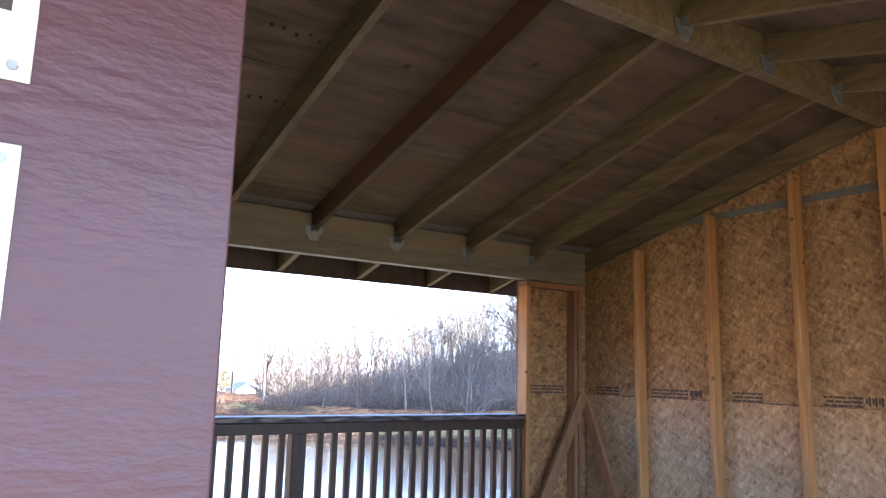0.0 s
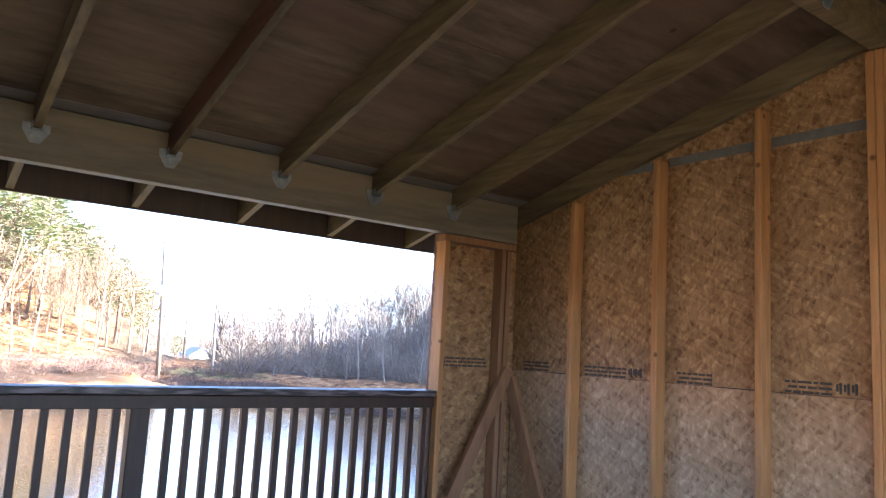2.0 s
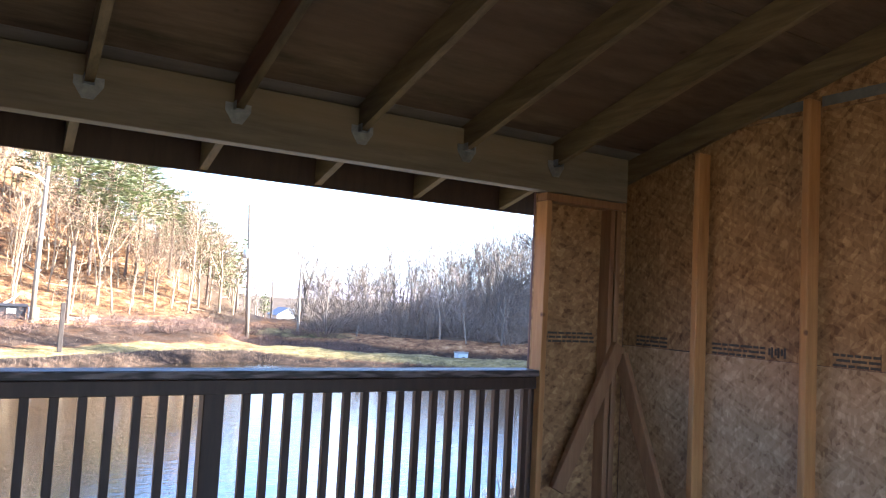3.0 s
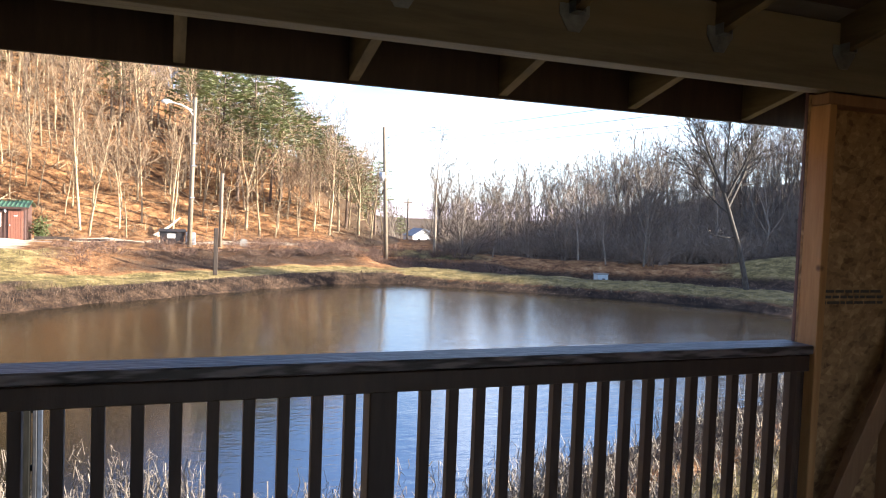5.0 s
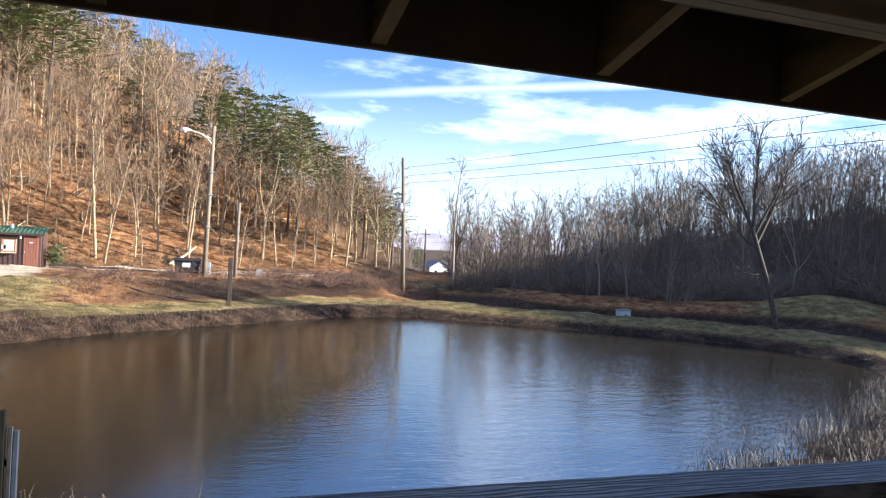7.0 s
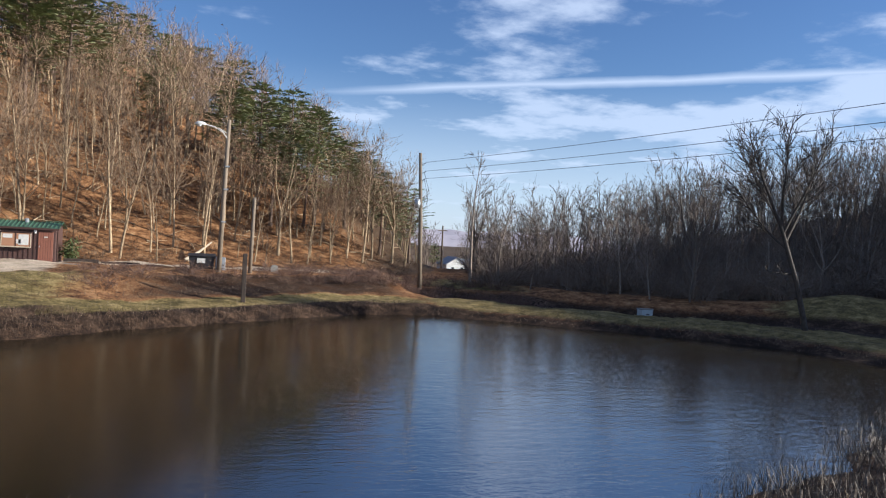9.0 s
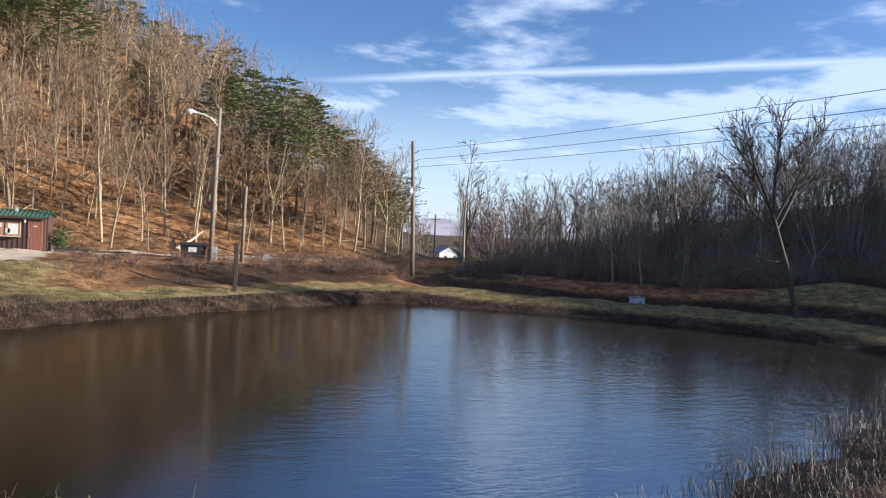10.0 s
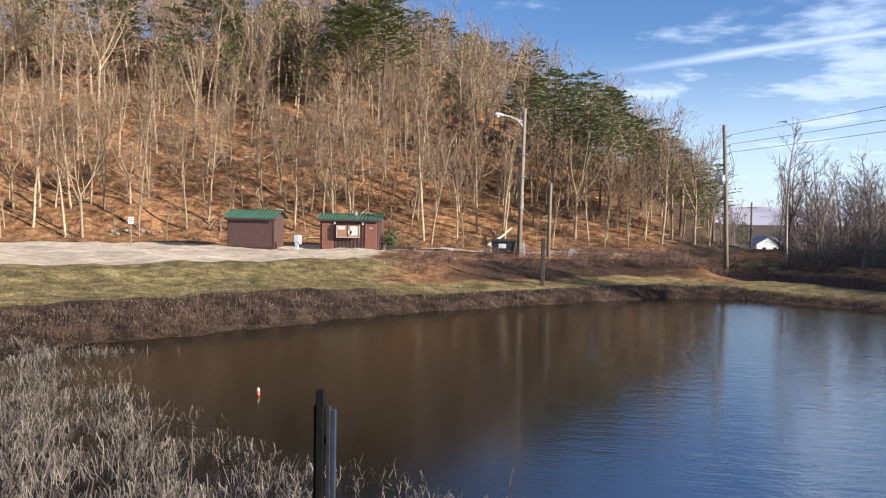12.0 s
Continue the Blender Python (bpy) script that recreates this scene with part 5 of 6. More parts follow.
blades("reeds", "dense pale dead reeds, many stalks broken and folded", "reeds", REED, 27000, (-24, 3.5, 2, 22), near_reeds, 0.16, 0.50, 0.0075, 0.95, 51)
blades("reeds", "sparse grey-brown dead reeds along the water's edge", "reeds", REED, 9000, (2.5, 24, 3, 20), right_reeds, 0.12, 0.45, 0.007, 0.6, 52)
blades("dead_weeds", "dark brown dead weeds hanging over the water's edge", "weeds", BANK_BRUSH, 21000, (-26, 31, 17, 45), edge_weeds, 0.08, 0.30, 0.007, 0.5, 55)
blades("grass", "dry tan grass tufts on the pond banks", "grass", STRAW, 9000, (-26, 31, 17, 45), bank_grass, 0.04, 0.13, 0.006, 0.3, 53)
blades("grass", "short dry grass on the slope under the shelter", "grass", STRAW, 9000, (-7, 16, 1.5, 12), slope_grass, 0.06, 0.22, 0.008, 0.3, 54)


def seed_heads():
    """Single taller stalks with frayed heads that stand out of the reeds."""
    rnd = random.Random(61)
    for x, y, h in ((-3.4, 8.6, 0.95), (-7.6, 10.6, 1.1), (-4.7, 9.2, 0.8), (-9.0, 11.4, 1.0)):
        t = thing("reed_stalk", "tall dead reed stalk with a frayed pale head", "reed", "reed stalks")
        g = max(ground_at(x, y), WATER_Z - 0.1)
        t.matrix_basis = Matrix.Translation((x, y, g))
        Build().tube([(0, 0, -0.1), (0.02, 0.01, h * 0.6), (0.03, -0.01, h)], [0.008, 0.006, 0.004], 5).out("stalk", REED, t)
        b = Build()
        for i in range(16):
            z = h - rnd.uniform(0, 0.16)
            a = rnd.uniform(0, 6.283)
            v = Vector((math.cos(a) * 0.7, math.sin(a) * 0.7, rnd.uniform(-1, 0.4))) * rnd.uniform(0.06, 0.16)
            w = Vector((-math.sin(a), math.cos(a), 0)) * 0.008
            p = Vector((0.03, -0.01, z))
            b.face(p - w, p + w, p + v + w * 0.4, p + v - w * 0.4)
        b.out("head", REED, t, tidy=False)


seed_heads()


def fallen_wood():
    rnd = random.Random(71)
    b = Build()
    for _ in range(420):
        th = radians(rnd.uniform(-38, 14))
        r = 57 + 35 * rnd.random()
        x, y = -2.7 + r * math.sin(th), r * math.cos(th)
        if float(hill_distance(x, y)) < 2:
            continue
        a, ln = rnd.uniform(-0.6, 3.4), rnd.uniform(0.6, 2.4)
        x2, y2 = x + math.cos(a) * ln, y + math.sin(a) * ln
        r0 = rnd.uniform(0.02, 0.06)
        xm, ym = (x + x2) / 2 + rnd.uniform(-0.15, 0.15), (y + y2) / 2
        b.tube([(x, y, ground_at(x, y) + r0), (xm, ym, ground_at(xm, ym) + r0 + rnd.uniform(0, 0.15)), (x2, y2, ground_at(x2, y2) + r0 * 0.5)], [r0, r0 * 0.8, r0 * 0.4], 5)
    tagged(b.out("fallen_branches", BARK), "fallen branches lying in the leaf litter", "branches", kind="stuff")
    log = thing("fallen_log", "pale broken tree trunk leaning on the hillside", "log")
    g = ground_at(-4.3, 56.4)
    Build().tube([(-4.3, 56.4, g + 0.1), (-3.3, 57.0, g + 0.75), (-2.5, 57.6, g + 1.45)], [0.11, 0.09, 0.06], 7).out("trunk", LOG, log)
    Build().tube([(-4.1, 56.2, g + 0.05), (-2.8, 56.9, g + 0.55)], [0.08, 0.05], 7).out("limb", LOG, log)


fallen_wood()


# ---------------------------------------------------------------- buildings and fixtures across the pond
def ribbed_roof(parent, x0, x1, y0, y1, z_eave, z_ridge, over):
    """Two slopes of ribbed green sheet metal, ridge along x."""
    ym = (y0 + y1) / 2
    for ye in (y0 - over, y1 + over):
        b = Build()
        t = 0.03
        b.face((x0 - over, ye, z_eave), (x1 + over, ye, z_eave), (x1 + over, ym, z_ridge), (x0 - over, ym, z_ridge))
        b.face((x0 - over, ye, z_eave - t), (x1 + over, ye, z_eave - t), (x1 + over, ym, z_ridge - t), (x0 - over, ym, z_ridge - t))
        b.face((x0 - over, ye, z_eave), (x1 + over, ye, z_eave), (x1 + over, ye, z_eave - t), (x0 - over, ye, z_eave - t))
        slope = b.out("roof", GREEN, parent, "ribbed green metal roof slope")
        n = int((x1 - x0 + 2 * over) / 0.24)
        rib = Build()
        dy, dz = ym - ye, z_ridge - z_eave
        for sx in (-0.018, 0.018):
            rib.face((sx, 0, 0), (0, 0, 0.05), (0, dy, dz + 0.05), (sx, dy, dz))
        me = rib.mesh("rib", GREEN)
        for i in range(n + 1):
            put_in("rib", me, slope, m=Matrix.Translation((x0 - over + 0.02 + i * (x1 - x0 + 2 * over - 0.04) / n, ye, z_eave + 0.002)))
    slab(x0 - over, x1 + over, ym - 0.09, ym + 0.09, z_ridge + 0.03, z_ridge + 0.06, 0.01).out("ridge_cap", GREEN, parent)


def gable(parent, x, y0, y1, z0, z1, mat):
    b = Build()
    ym = (y0 + y1) / 2
    for xx in (x - 0.03, x + 0.03):
        b.face((xx, y0, z0), (xx, y1, z0), (xx, ym, z1))
    b.face((x - 0.03, y0, z0), (x + 0.03, y0, z0), (x + 0.03, ym, z1), (x - 0.03, ym, z1))
    b.face((x - 0.03, y1, z0), (x + 0.03, y1, z0), (x + 0.03, ym, z1), (x - 0.03, ym, z1))
    b.out("gable", mat, parent)


def build_kiosk():
    x0, x1, y0, y1 = -15.85, -11.7, 50.0, 52.2
    g = -1.06
    k = thing("restroom_building", "small dark brown restroom with a green metal roof and notice board", "building")
    slab(x0, x1, y0, y1, g - 0.3, g + 2.15, 0.01).out("wall", BROWN_WALL, k)
    for x in (x0, x1):
        gable(k, x, y0, y1, g + 2.15, g + 2.45, BROWN_WALL)
    ribbed_roof(k, x0, x1, y0, y1, g + 2.12, g + 2.50, 0.22)
    slab(x0 - 0.2, x1 + 0.2, y0 - 0.23, y0 - 0.19, g + 1.98, g + 2.10, 0.004).out("fascia", BATTEN, k)
    for xa in (x0 + 0.14, x1 - 0.95):
        d = slab(xa, xa + 0.82, y0 - 0.05, y0 - 0.003, g + 0.02, g + 1.88, 0.006).out("door", DOOR, k, "red-brown plank door")
        for i in range(1, 6):
            slab(xa + i * 0.137 - 0.006, xa + i * 0.137 + 0.006, y0 - 0.054, y0 - 0.051, g + 0.06, g + 1.84, 0).out("groove", BATTEN, d)
        slab(xa + 0.30, xa + 0.52, y0 - 0.062, y0 - 0.052, g + 1.52, g + 1.58, 0.002).out("door_sign", PAPER, d, "small pale sign")
        slab(xa + 0.06, xa + 0.10, y0 - 0.10, y0 - 0.052, g + 0.92, g + 1.02, 0.004).out("handle", STEEL, d)
    x = x0 + 1.08
    while x < x1 - 1.0:
        slab(x - 0.03, x + 0.03, y0 - 0.03, y0 - 0.003, g, g + 1.97, 0.003).out("batten", BATTEN, k)
        x += 0.27
    bx0, bx1 = x0 + 1.22, x0 + 2.86
    n = slab(bx0, bx1, y0 - 0.30, y0 - 0.04, g + 0.88, g + 1.78, 0.01).out("notice_case", BROWN_WALL, k, "glazed notice case")
    slab(bx0 + 0.05, bx1 - 0.05, y0 - 0.31, y0 - 0.302, g + 0.93, g + 1.72, 0).out("board", CORK, n)
    for a, c, z0, z1, mt in ((0.08, 0.66, 1.0, 1.4, CORK), (0.10, 0.62, 1.42, 1.66, PAPER), (0.95, 1.50, 1.02, 1.66, PAPER), (0.80, 1.08, 1.10, 1.36, PAPER)):
        slab(bx0 + a, bx0 + c, y0 - 0.316, y0 - 0.311, g + z0, g + z1, 0).out("notice", mt, n)
    slab(bx0 + 0.78, bx0 + 0.84, y0 - 0.33, y0 - 0.30, g + 0.90, g + 1.76, 0.004).out("mullion", BATTEN, n)
    for a, c, z0, z1 in ((bx0, bx1, g + 0.86, g + 0.925), (bx0, bx0 + 0.05, g + 0.93, g + 1.72), (bx1 - 0.05, bx1, g + 0.93, g + 1.72)):
        slab(a, c, y0 - 0.33, y0 - 0.302, z0, z1, 0.003).out("frame", LOG, n, "pale timber frame")
    slab(bx0 - 0.05, bx1 + 0.05, y0 - 0.36, y0 - 0.04, g + 1.785, g + 1.83, 0.004).out("case_roof", BATTEN, n)
    for xx in (x0 + 1.05, x1 - 1.12):
        lamp = slab(xx - 0.06, xx + 0.06, y0 - 0.16, y0 - 0.003, g + 1.84, g + 1.97, 0.01).out("wall_lamp", STEEL, k)
        Build().tube([(xx, y0 - 0.10, g + 1.838), (xx, y0 - 0.11, g + 1.76)], [0.05, 0.06], 8).out("lens", LENS, lamp)
    v = Build().tube([(x1 - 1.8, y0 + 0.8, g + 2.3), (x1 - 1.8, y0 + 0.8, g + 2.60), (x1 - 1.8, y0 + 0.8, g + 2.66)], [0.10, 0.13, 0.05], 10)
    v.out("vent", STEEL, k)
    slab(x0 - 0.4, x1 + 1.6, y0 - 0.9, y0 - 0.02, g - 0.25, g + 0.02, 0.01).out("slab", STONE, k, "concrete apron")


def build_shed():
    x0, x1, y0, y1 = -21.95, -18.75, 48.6, 50.9
    g = -1.03
    s = thing("shed", "plain brown storage shed with a green metal roof", "shed")
    slab(x0, x1, y0, y1, g - 0.3, g + 2.10, 0.01).out("wall", BROWN_WALL, s)
    for x in (x0, x1):
        gable(s, x, y0, y1, g + 2.1, g + 2.56, BROWN_WALL)
    ribbed_roof(s, x0, x1, y0, y1, g + 2.08, g + 2.62, 0.26)
    slab(x0 - 0.24, x1 + 0.24, y0 - 0.27, y0 - 0.23, g + 1.94, g + 2.06, 0.004).out("fascia", BATTEN, s)
    for x in (x0, x1):
        slab(x - 0.05, x + 0.05, y0 - 0.02, y0 + 0.06, g, g + 2.0, 0.004).out("corner_board", BATTEN, s)
    slab(x0, x1, y0 - 0.03, y0 - 0.004, g, g + 0.12, 0.004).out("skirt", BATTEN, s)


def build_dumpster():
    g = ground_at(-3.0, 49.4)
    d = thing("dumpster", "black refuse bin with a pale printed panel", "dumpster")
    b = Build()
    b.face((-3.75, 48.9, g + 0.08), (-2.35, 48.9, g + 0.08), (-2.25, 48.8, g + 0.85), (-3.85, 48.8, g + 0.85))
    b.face((-3.75, 49.9, g + 0.08), (-2.35, 49.9, g + 0.08), (-2.25, 50.0, g + 0.95), (-3.85, 50.0, g + 0.95))
    b.face((-3.75, 48.9, g + 0.08), (-3.75, 49.9, g + 0.08), (-3.85, 50.0, g + 0.95), (-3.85, 48.8, g + 0.85))
    b.face((-2.35, 48.9, g + 0.08), (-2.35, 49.9, g + 0.08), (-2.25, 50.0, g + 0.95), (-2.25, 48.8, g + 0.85))
    b.face((-3.75, 48.9, g + 0.08), (-2.35, 48.9, g + 0.08), (-2.35, 49.9, g + 0.08), (-3.75, 49.9, g + 0.08))
    b.out("body", BLACK, d)
    b = Build()
    b.face((-3.9, 48.72, g + 0.87), (-2.2, 48.72, g + 0.87), (-2.2, 50.05, g + 0.99), (-3.9, 50.05, g + 0.99))
    b.face((-3.9, 48.72, g + 0.91), (-2.2, 48.72, g + 0.91), (-2.2, 50.05, g + 1.03), (-3.9, 50.05, g + 1.03))
    b.face((-3.9, 48.72, g + 0.87), (-2.2, 48.72, g + 0.87), (-2.2, 48.72, g + 0.91), (-3.9, 48.72, g + 0.91))
    b.out("lid", BLACK, d)
    slab(-3.35, -2.85, 48.79, 48.80, g + 0.45, g + 0.75, 0, ).out("panel", PAPER, d, "pale printed panel")
    for xx in (-3.7, -2.4):
        for yy in (49.0, 49.8):
            slab(xx - 0.04, xx + 0.04, yy - 0.08, yy + 0.08, g - 0.06, g + 0.10, 0.01).out("caster", STEEL, d)
    slab(-2.22, -1.6, 48.95, 49.6, g - 0.02, g + 0.85, 0.02).out("side_bin", STEEL, d, "grey side container")


def build_poles():
    lamp = thing("street_lamp", "weathered wooden pole with a curved arm and street light", "street lamp")
    bx, by = -2.04, 46.6
    g = ground_at(bx, by)
    Build().tube([(bx, by, g - 0.5), (bx + 0.09, by, 3.6), (bx + 0.18, by, 8.32)], [0.16, 0.14, 0.11], 10).out("pole", POLE, lamp, smooth=True)
    arm = Build().tube([(bx + 0.15, by - 0.05, 7.1), (bx - 0.15, by - 0.1, 7.5), (bx - 0.65, by - 0.1, 7.78), (bx - 1.25, by - 0.1, 7.9)], [0.035] * 4, 7).out("arm", WHITE, lamp)
    Build().tube([(bx + 0.17, by - 0.05, 7.45), (bx - 0.45, by - 0.1, 7.74)], [0.02, 0.02], 6).out("stay", WHITE, lamp)
    hd = Build().tube([(bx - 1.15, by - 0.1, 7.9), (bx - 1.35, by - 0.1, 7.93), (bx - 1.62, by - 0.1, 7.92), (bx - 1.80, by - 0.1, 7.88)], [0.04, 0.11, 0.14, 0.05], 10).out("luminaire", WHITE, lamp, "pale cobra-head luminaire", smooth=True)
    Build().tube([(bx - 1.53, by - 0.1, 7.83), (bx - 1.53, by - 0.1, 7.74)], [0.12, 0.07], 10).out("lens", LENS, hd)
    for z in (5.4, 4.0, 2.0):
        slab(bx - 0.04 + z * 0.02, bx + 0.24 + z * 0.02, by - 0.17, by - 0.12, z, z + 0.08, 0.005).out("bracket", STEEL, lamp)
    thin = thing("pole", "bare grey wooden pole leaning slightly", "pole")
    g = ground_at(-0.1, 48)
    Build().tube([(-0.1, 48, g - 0.4), (-0.03, 48, 3.73)], [0.13, 0.10], 9).out("shaft", POLE, thin, smooth=True)
    stub = thing("post", "short thick dark wooden post on the bank", "post")
    g = ground_at(-0.85, 38.84)
    slab(-0.97, -0.75, 38.74, 38.96, g - 0.4, 0.38, 0.02).out("shaft", STUB, stub)
    u = thing("utility_pole", "tall weathered utility pole with insulators and a transformer", "utility pole")
    g = ground_at(12.4, 52)
    Build().tube([(12.42, 52, g - 0.5), (12.2, 52, 3.0), (11.92, 52, 8.06)], [0.17, 0.15, 0.11], 10).out("pole", POLE, u, smooth=True)
    for z in (7.35, 6.7, 6.15):
        ins = Build().tube([(11.95 + (8 - z) * 0.03, 51.95, z - 0.12), (12.2, 51.9, z - 0.10), (12.34, 51.85, z)], [0.035, 0.03, 0.05], 7)
        ins.out("insulator", STEEL, u)
    Build().tube([(11.80, 51.7, 3.95), (11.80, 51.7, 4.62)], [0.20, 0.20], 12).out("transformer", STEEL, u, "grey can transformer", smooth=True)
    slab(11.85, 12.1, 51.78, 51.95, 4.2, 4.4, 0.01).out("bracket", STEEL, u)
    Build().tube([(12.3, 51.9, 6.1), (12.55, 51.8, 5.0), (12.2, 51.85, 4.0)], [0.014] * 3, 5).out("cable", BLACK, u)
    Build().tube([(12.25, 51.9, 6.7), (12.62, 51.8, 5.4), (12.55, 51.8, 4.3)], [0.014] * 3, 5).out("cable", BLACK, u)
    for z in (7.35, 6.7, 6.15):
        w = thing("overhead_wire", "thin dark power line strung from the utility pole", "power line", "power lines")
        a, c = Vector((12.34, 51.85, z + 0.04)), Vector((27.0, -21.0, z + 0.25))
        pts = []
        for i in range(25):
            t = i / 24
            p = a.lerp(c, t)
            p.z -= 0.55 * 4 * t * (1 - t) - 0.4 * t
            pts.append(p)
        Build().tube(pts, [0.013] * 25, 5).out("strand", BLACK, w)
    far = thing("utility_pole", "distant thin utility pole by the valley road", "utility pole")
    g = ground_at(30.6, 104)
    Build().tube([(30.6, 104, g - 0.3), (30.5, 104, 4.0)], [0.17, 0.12], 8).out("pole", POLE, far)
    slab(29.8, 31.2, 103.9, 104.0, 3.2, 3.35, 0.01).out("crossarm", POLE, far)


def build_house():
    h = thing("house", "small distant white gabled house with a grey roof", "house")
    g = ground_at(57, 174)
    x0, x1, y0, y1 = 53.6, 59.2, 172, 180
    slab(x0, x1, y0, y1, g - 0.3, g + 2.9, 0.02).out("wall", WHITE, h)
    b = Build()
    xm = (x0 + x1) / 2
    b.face((x0, y0, g + 2.9), (x1, y0, g + 2.9), (xm, y0, g + 4.6))
    b.face((x0, y0 + 0.1, g + 2.9), (x1, y0 + 0.1, g + 2.9), (xm, y0 + 0.1, g + 4.6))
    b.out("gable", WHITE, h)
    for xa in (x0 - 0.3, x1 + 0.3):
        b = Build()
        for dz in (0.0, 0.12):
            b.face((xa, y0 - 0.3, g + 2.75 + dz), (xm, y0 - 0.3, g + 4.65 + dz), (xm, y1, g + 4.65 + dz), (xa, y1, g + 2.75 + dz))
        b.face((xa, y0 - 0.3, g + 2.75), (xm, y0 - 0.3, g + 4.65), (xm, y0 - 0.3, g + 4.77), (xa, y0 - 0.3, g + 2.87))
        b.out("roof", SLATE, h)
    for xx in (x0 + 1.2, x1 - 2.0):
        w = slab(xx, xx + 0.9, y0 - 0.04, y0 - 0.003, g + 1.1, g + 2.3, 0.01).out("window", WHITE, h)
        slab(xx + 0.08, xx + 0.82, y0 - 0.05, y0 - 0.042, g + 1.18, g + 2.22, 0).out("pane", GLASS, w)
    ex = thing("barn", "low distant outbuilding with a pale grey roof", "barn")
    g = ground_at(63, 178)
    slab(60.2, 67, 176, 184, g - 0.3, g + 2.2, 0.02).out("wall", BROWN_WALL, ex)
    b = Build()
    for dz in (0, 0.15):
        b.face((60, 175.6, g + 2.2 + dz), (67.2, 175.6, g + 2.2 + dz), (67.2, 180, g + 4.3 + dz), (60, 180, g + 4.3 + dz))
        b.face((60, 184.4, g + 2.2 + dz), (67.2, 184.4, g + 2.2 + dz), (67.2, 180, g + 4.3 + dz), (60, 180, g + 4.3 + dz))
    b.out("roof", SLATE, ex)


def build_small():
    # pale box at the second pond
    w = thing("pump_box", "small white box with a dark hatch by the second pond", "box")
    x, y = 25.6, 42.5
    g = ground_at(x, y) - 0.05
    slab(x - 0.42, x + 0.42, y - 0.3, y + 0.3, g - 0.5, g + 0.50, 0.02, None).out("body", PALE_BOX, w)
    slab(x - 0.46, x + 0.46, y - 0.34, y + 0.34, g + 0.502, g + 0.58, 0.015).out("lid", STONE, w)
    slab(x - 0.10, x + 0.16, y - 0.312, y - 0.302, g + 0.16, g + 0.24, 0).out("hatch", BLACK, w)
    st = thing("stone_marker", "small grey upright stone beside the track", "stone")
    g = ground_at(1.66, 50.6)
    b = Build()
    prof = [(-0.26, 0), (0.26, 0), (0.25, 0.38), (0.14, 0.56), (-0.14, 0.56), (-0.25, 0.38)]
    for yy in (50.5, 50.72):
        b.face(*[(1.66 + a, yy, g + c - 0.05) for a, c in prof])
    for i in range(6):
        p, q = prof[i], prof[(i + 1) % 6]
        b.face((1.66 + p[0], 50.5, g + p[1] - 0.05), (1.66 + q[0], 50.5, g + q[1] - 0.05), (1.66 + q[0], 50.72, g + q[1] - 0.05), (1.66 + p[0], 50.72, g + p[1] - 0.05))
    b.out("block", STONE, st)
    sg = thing("sign_post", "small white sign on a thin post by the lot", "sign")
    g = ground_at(-29.3, 49.3)
    slab(-29.34, -29.26, 49.27, 49.33, g - 0.3, 1.0, 0.005).out("post", POLE, sg)
    pl = slab(-29.50, -29.10, 49.235, 49.26, 0.45, 0.95, 0.004).out("plate", WHITE, sg)
    for i in range(3):
        slab(-29.44, -29.16, 49.228, 49.234, 0.55 + i * 0.12, 0.59 + i * 0.12, 0).out("print_bar", INK, pl)
    hy = thing("utility_pedestal", "weathered pale utility pedestal with a white meter box", "pedestal")
    g = ground_at(-17.05, 48.4)
    slab(-17.17, -16.93, 48.34, 48.52, g - 0.2, g + 0.50, 0.02).out("post", PALE_BOX, hy, "weathered grey lower post")
    slab(-17.22, -16.90, 48.30, 48.55, g + 0.502, g + 1.02, 0.02).out("body", PALE_BOX, hy)
    slab(-16.897, -16.76, 48.32, 48.52, g + 0.40, g + 0.98, 0.015).out("side_box", WHITE, hy, "white meter box")
    # posts in the reeds close by
    mp = thing("mooring_post", "dark wet wooden post with plastic pipes fixed beside it", "post")
    x, y = -4.705, 7.39
    g = ground_at(x, y)
    slab(x - 0.042, x + 0.042, y - 0.042, y + 0.042, g - 0.3, -0.395, 0.006).out("shaft", POST, mp)
    slab(x - 0.068, x - 0.046, y - 0.03, y + 0.03, g - 0.1, -0.56, 0.004).out("batten", POST, mp)
    slab(x + 0.07, x + 0.115, y - 0.03, y + 0.03, g - 0.2, -0.565, 0.006).out("pipe", BLACK, mp)
    slab(x + 0.118, x + 0.17, y - 0.02, y + 0.04, g - 0.2, -0.61, 0.006).out("pipe", BLUE_GREY, mp)
    for z in (-1.0, -1.7):
        slab(x - 0.07, x + 0.172, y + 0.046, y + 0.07, z, z + 0.07, 0.003).out("cross_bar", POST, mp)
    fl = thing("float", "small orange and white fishing float on the water", "float")
    b = Build().tube([(-8.5, 16.3, -2.83), (-8.5, 16.3, -2.76), (-8.5, 16.3, -2.70)], [0.032, 0.042, 0.032], 8)
    b.out("lower_half", ORANGE, fl)
    Build().tube([(-8.5, 16.3, -2.70), (-8.5, 16.3, -2.66), (-8.5, 16.3, -2.62)], [0.032, 0.028, 0.010], 8).out("upper_half", WHITE, fl)
    # evergreen bush beside the restroom
    bs = thing("evergreen_bush", "round broad-leaved evergreen bush beside the restroom", "bush")
    rnd = random.Random(9)
    g = ground_at(-11.0, 51.2)
    leaves, wood = Build(), Build()
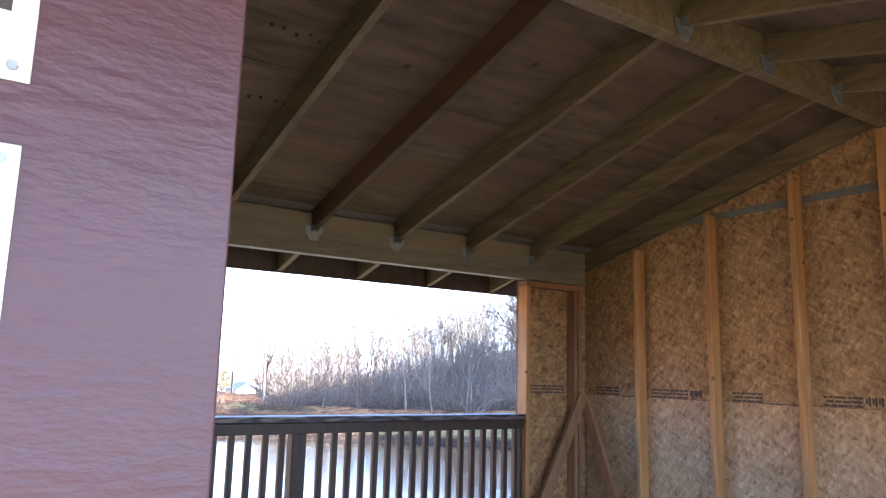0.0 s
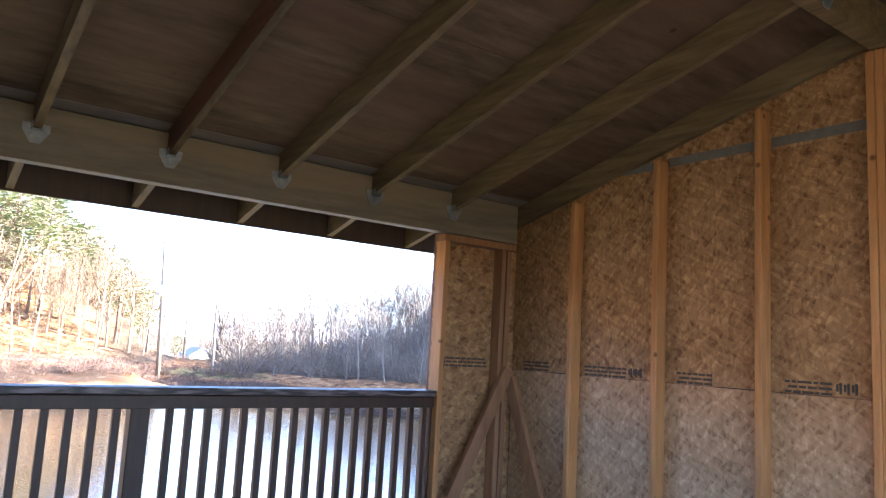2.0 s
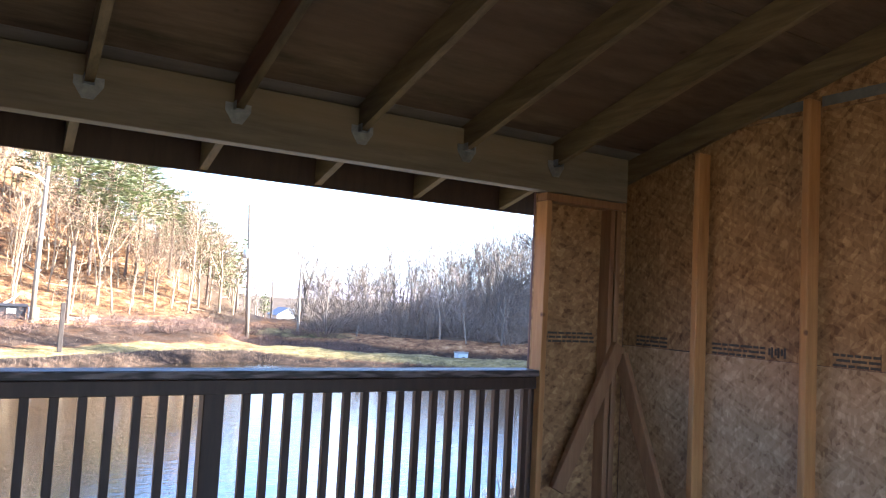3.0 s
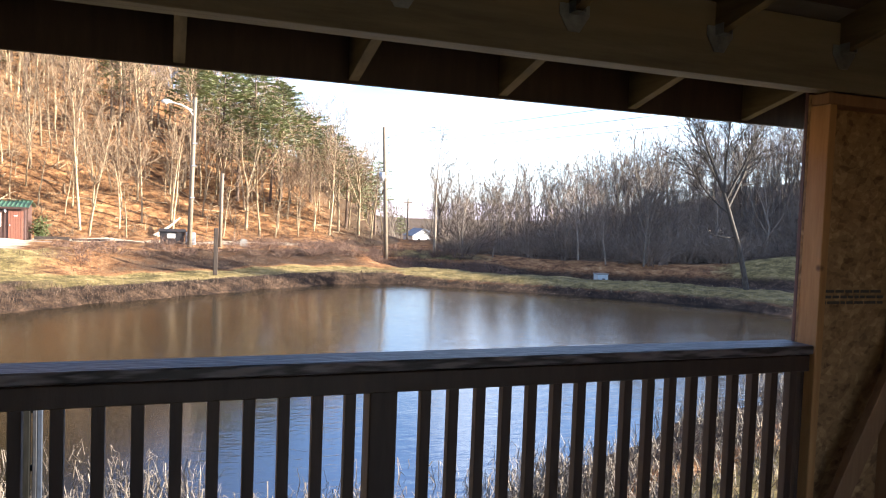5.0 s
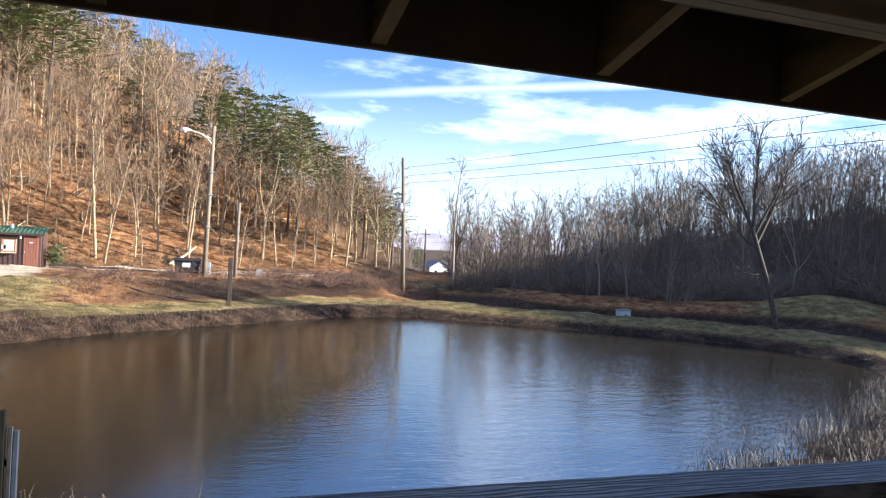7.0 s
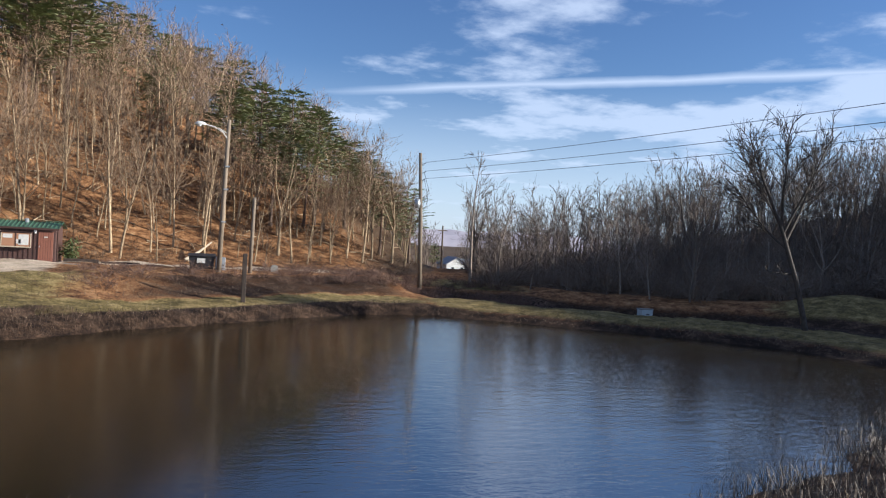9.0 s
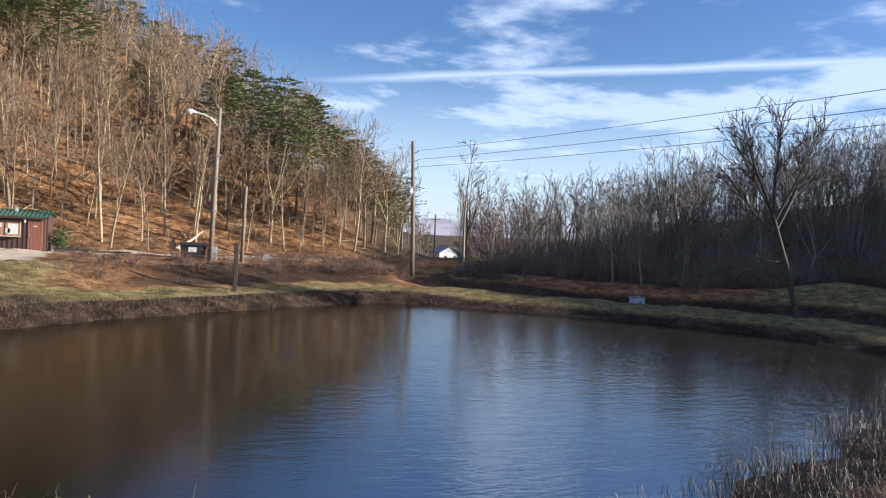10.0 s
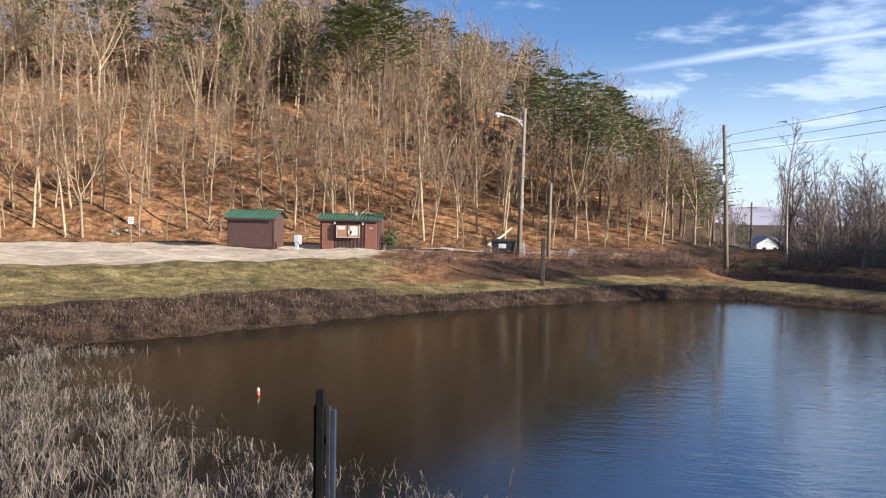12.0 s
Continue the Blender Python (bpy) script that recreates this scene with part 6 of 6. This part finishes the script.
    for i in range(22):
        a = rnd.uniform(0, 6.283)
        p = Vector((-11.0, 51.2, g))
        q, dd = limb(wood, p, Vector((math.cos(a) * 0.4, math.sin(a) * 0.4, 1)).normalized(), rnd.uniform(0.6, 1.35), 0.02, 0.008, rnd, 3, 3, 0.2, 0)
        for e in range(34):
            c = q[rnd.randint(1, 3)] + Vector((rnd.gauss(0, 0.14), rnd.gauss(0, 0.14), rnd.gauss(0, 0.16)))
            v = Vector((rnd.uniform(-1, 1), rnd.uniform(-1, 1), rnd.uniform(-0.6, 0.6))).normalized() * 0.13
            s = v.cross(Vector((rnd.uniform(-1, 1), rnd.uniform(-1, 1), 1))).normalized() * 0.04
            leaves.face(c - v, c + s, c + v, c - s)
    wood.out("stems", BARK, bs, tidy=False)
    leaves.out("leaves", EVERGREEN, bs, tidy=False)


def build_edges():
    """Stones by the lot, timber edging by the restroom, a post in the woods."""
    rnd = random.Random(17)
    for i in range(9):
        x = -33.2 + i * 0.45 + rnd.uniform(-0.1, 0.1)
        y = 53.6 + 0.10 * i + rnd.uniform(-0.3, 0.3)
        r = rnd.uniform(0.10, 0.19)
        bm = bmesh.new()
        bmesh.ops.create_icosphere(bm, subdivisions=2, radius=r)
        for v in bm.verts:
            v.co = Vector((v.co.x * 1.25, v.co.y, v.co.z * 0.75)) * rnd.uniform(0.86, 1.12)
        me = bpy.data.meshes.new("rock")
        bm.to_mesh(me)
        bm.free()
        me.materials.append(STONE)
        ob = tagged(new("rock", me), "rough grey stone lying at the edge of the lot", "rock", "stones by the lot")
        ob.matrix_basis = Matrix.Translation((x, y, ground_at(x, y) + r * 0.4)) @ Matrix.Rotation(rnd.uniform(0, 6.28), 4, "Z")
    t = thing("timber_edging", "weathered brown landscape timbers edging the gravel", "timber edging")
    for x0, x1, y in ((-11.3, -9.3, 50.6), (-9.2, -6.9, 51.1)):
        z = ground_at((x0 + x1) / 2, y)
        slab(x0, x1, y - 0.08, y + 0.08, z - 0.15, z + 0.16, 0.01).out("timber", STUB, t)
    m = thing("marker_post", "thin pale post standing among the shaded trees", "post")
    x, y = 43.6, 52.5
    g = ground_at(x, y)
    slab(x - 0.05, x + 0.05, y - 0.05, y + 0.05, g - 0.3, g + 1.35, 0.01).out("shaft", PALE_BOX, m)


build_edges()
build_kiosk()
build_shed()
build_dumpster()
build_poles()
build_house()
build_small()
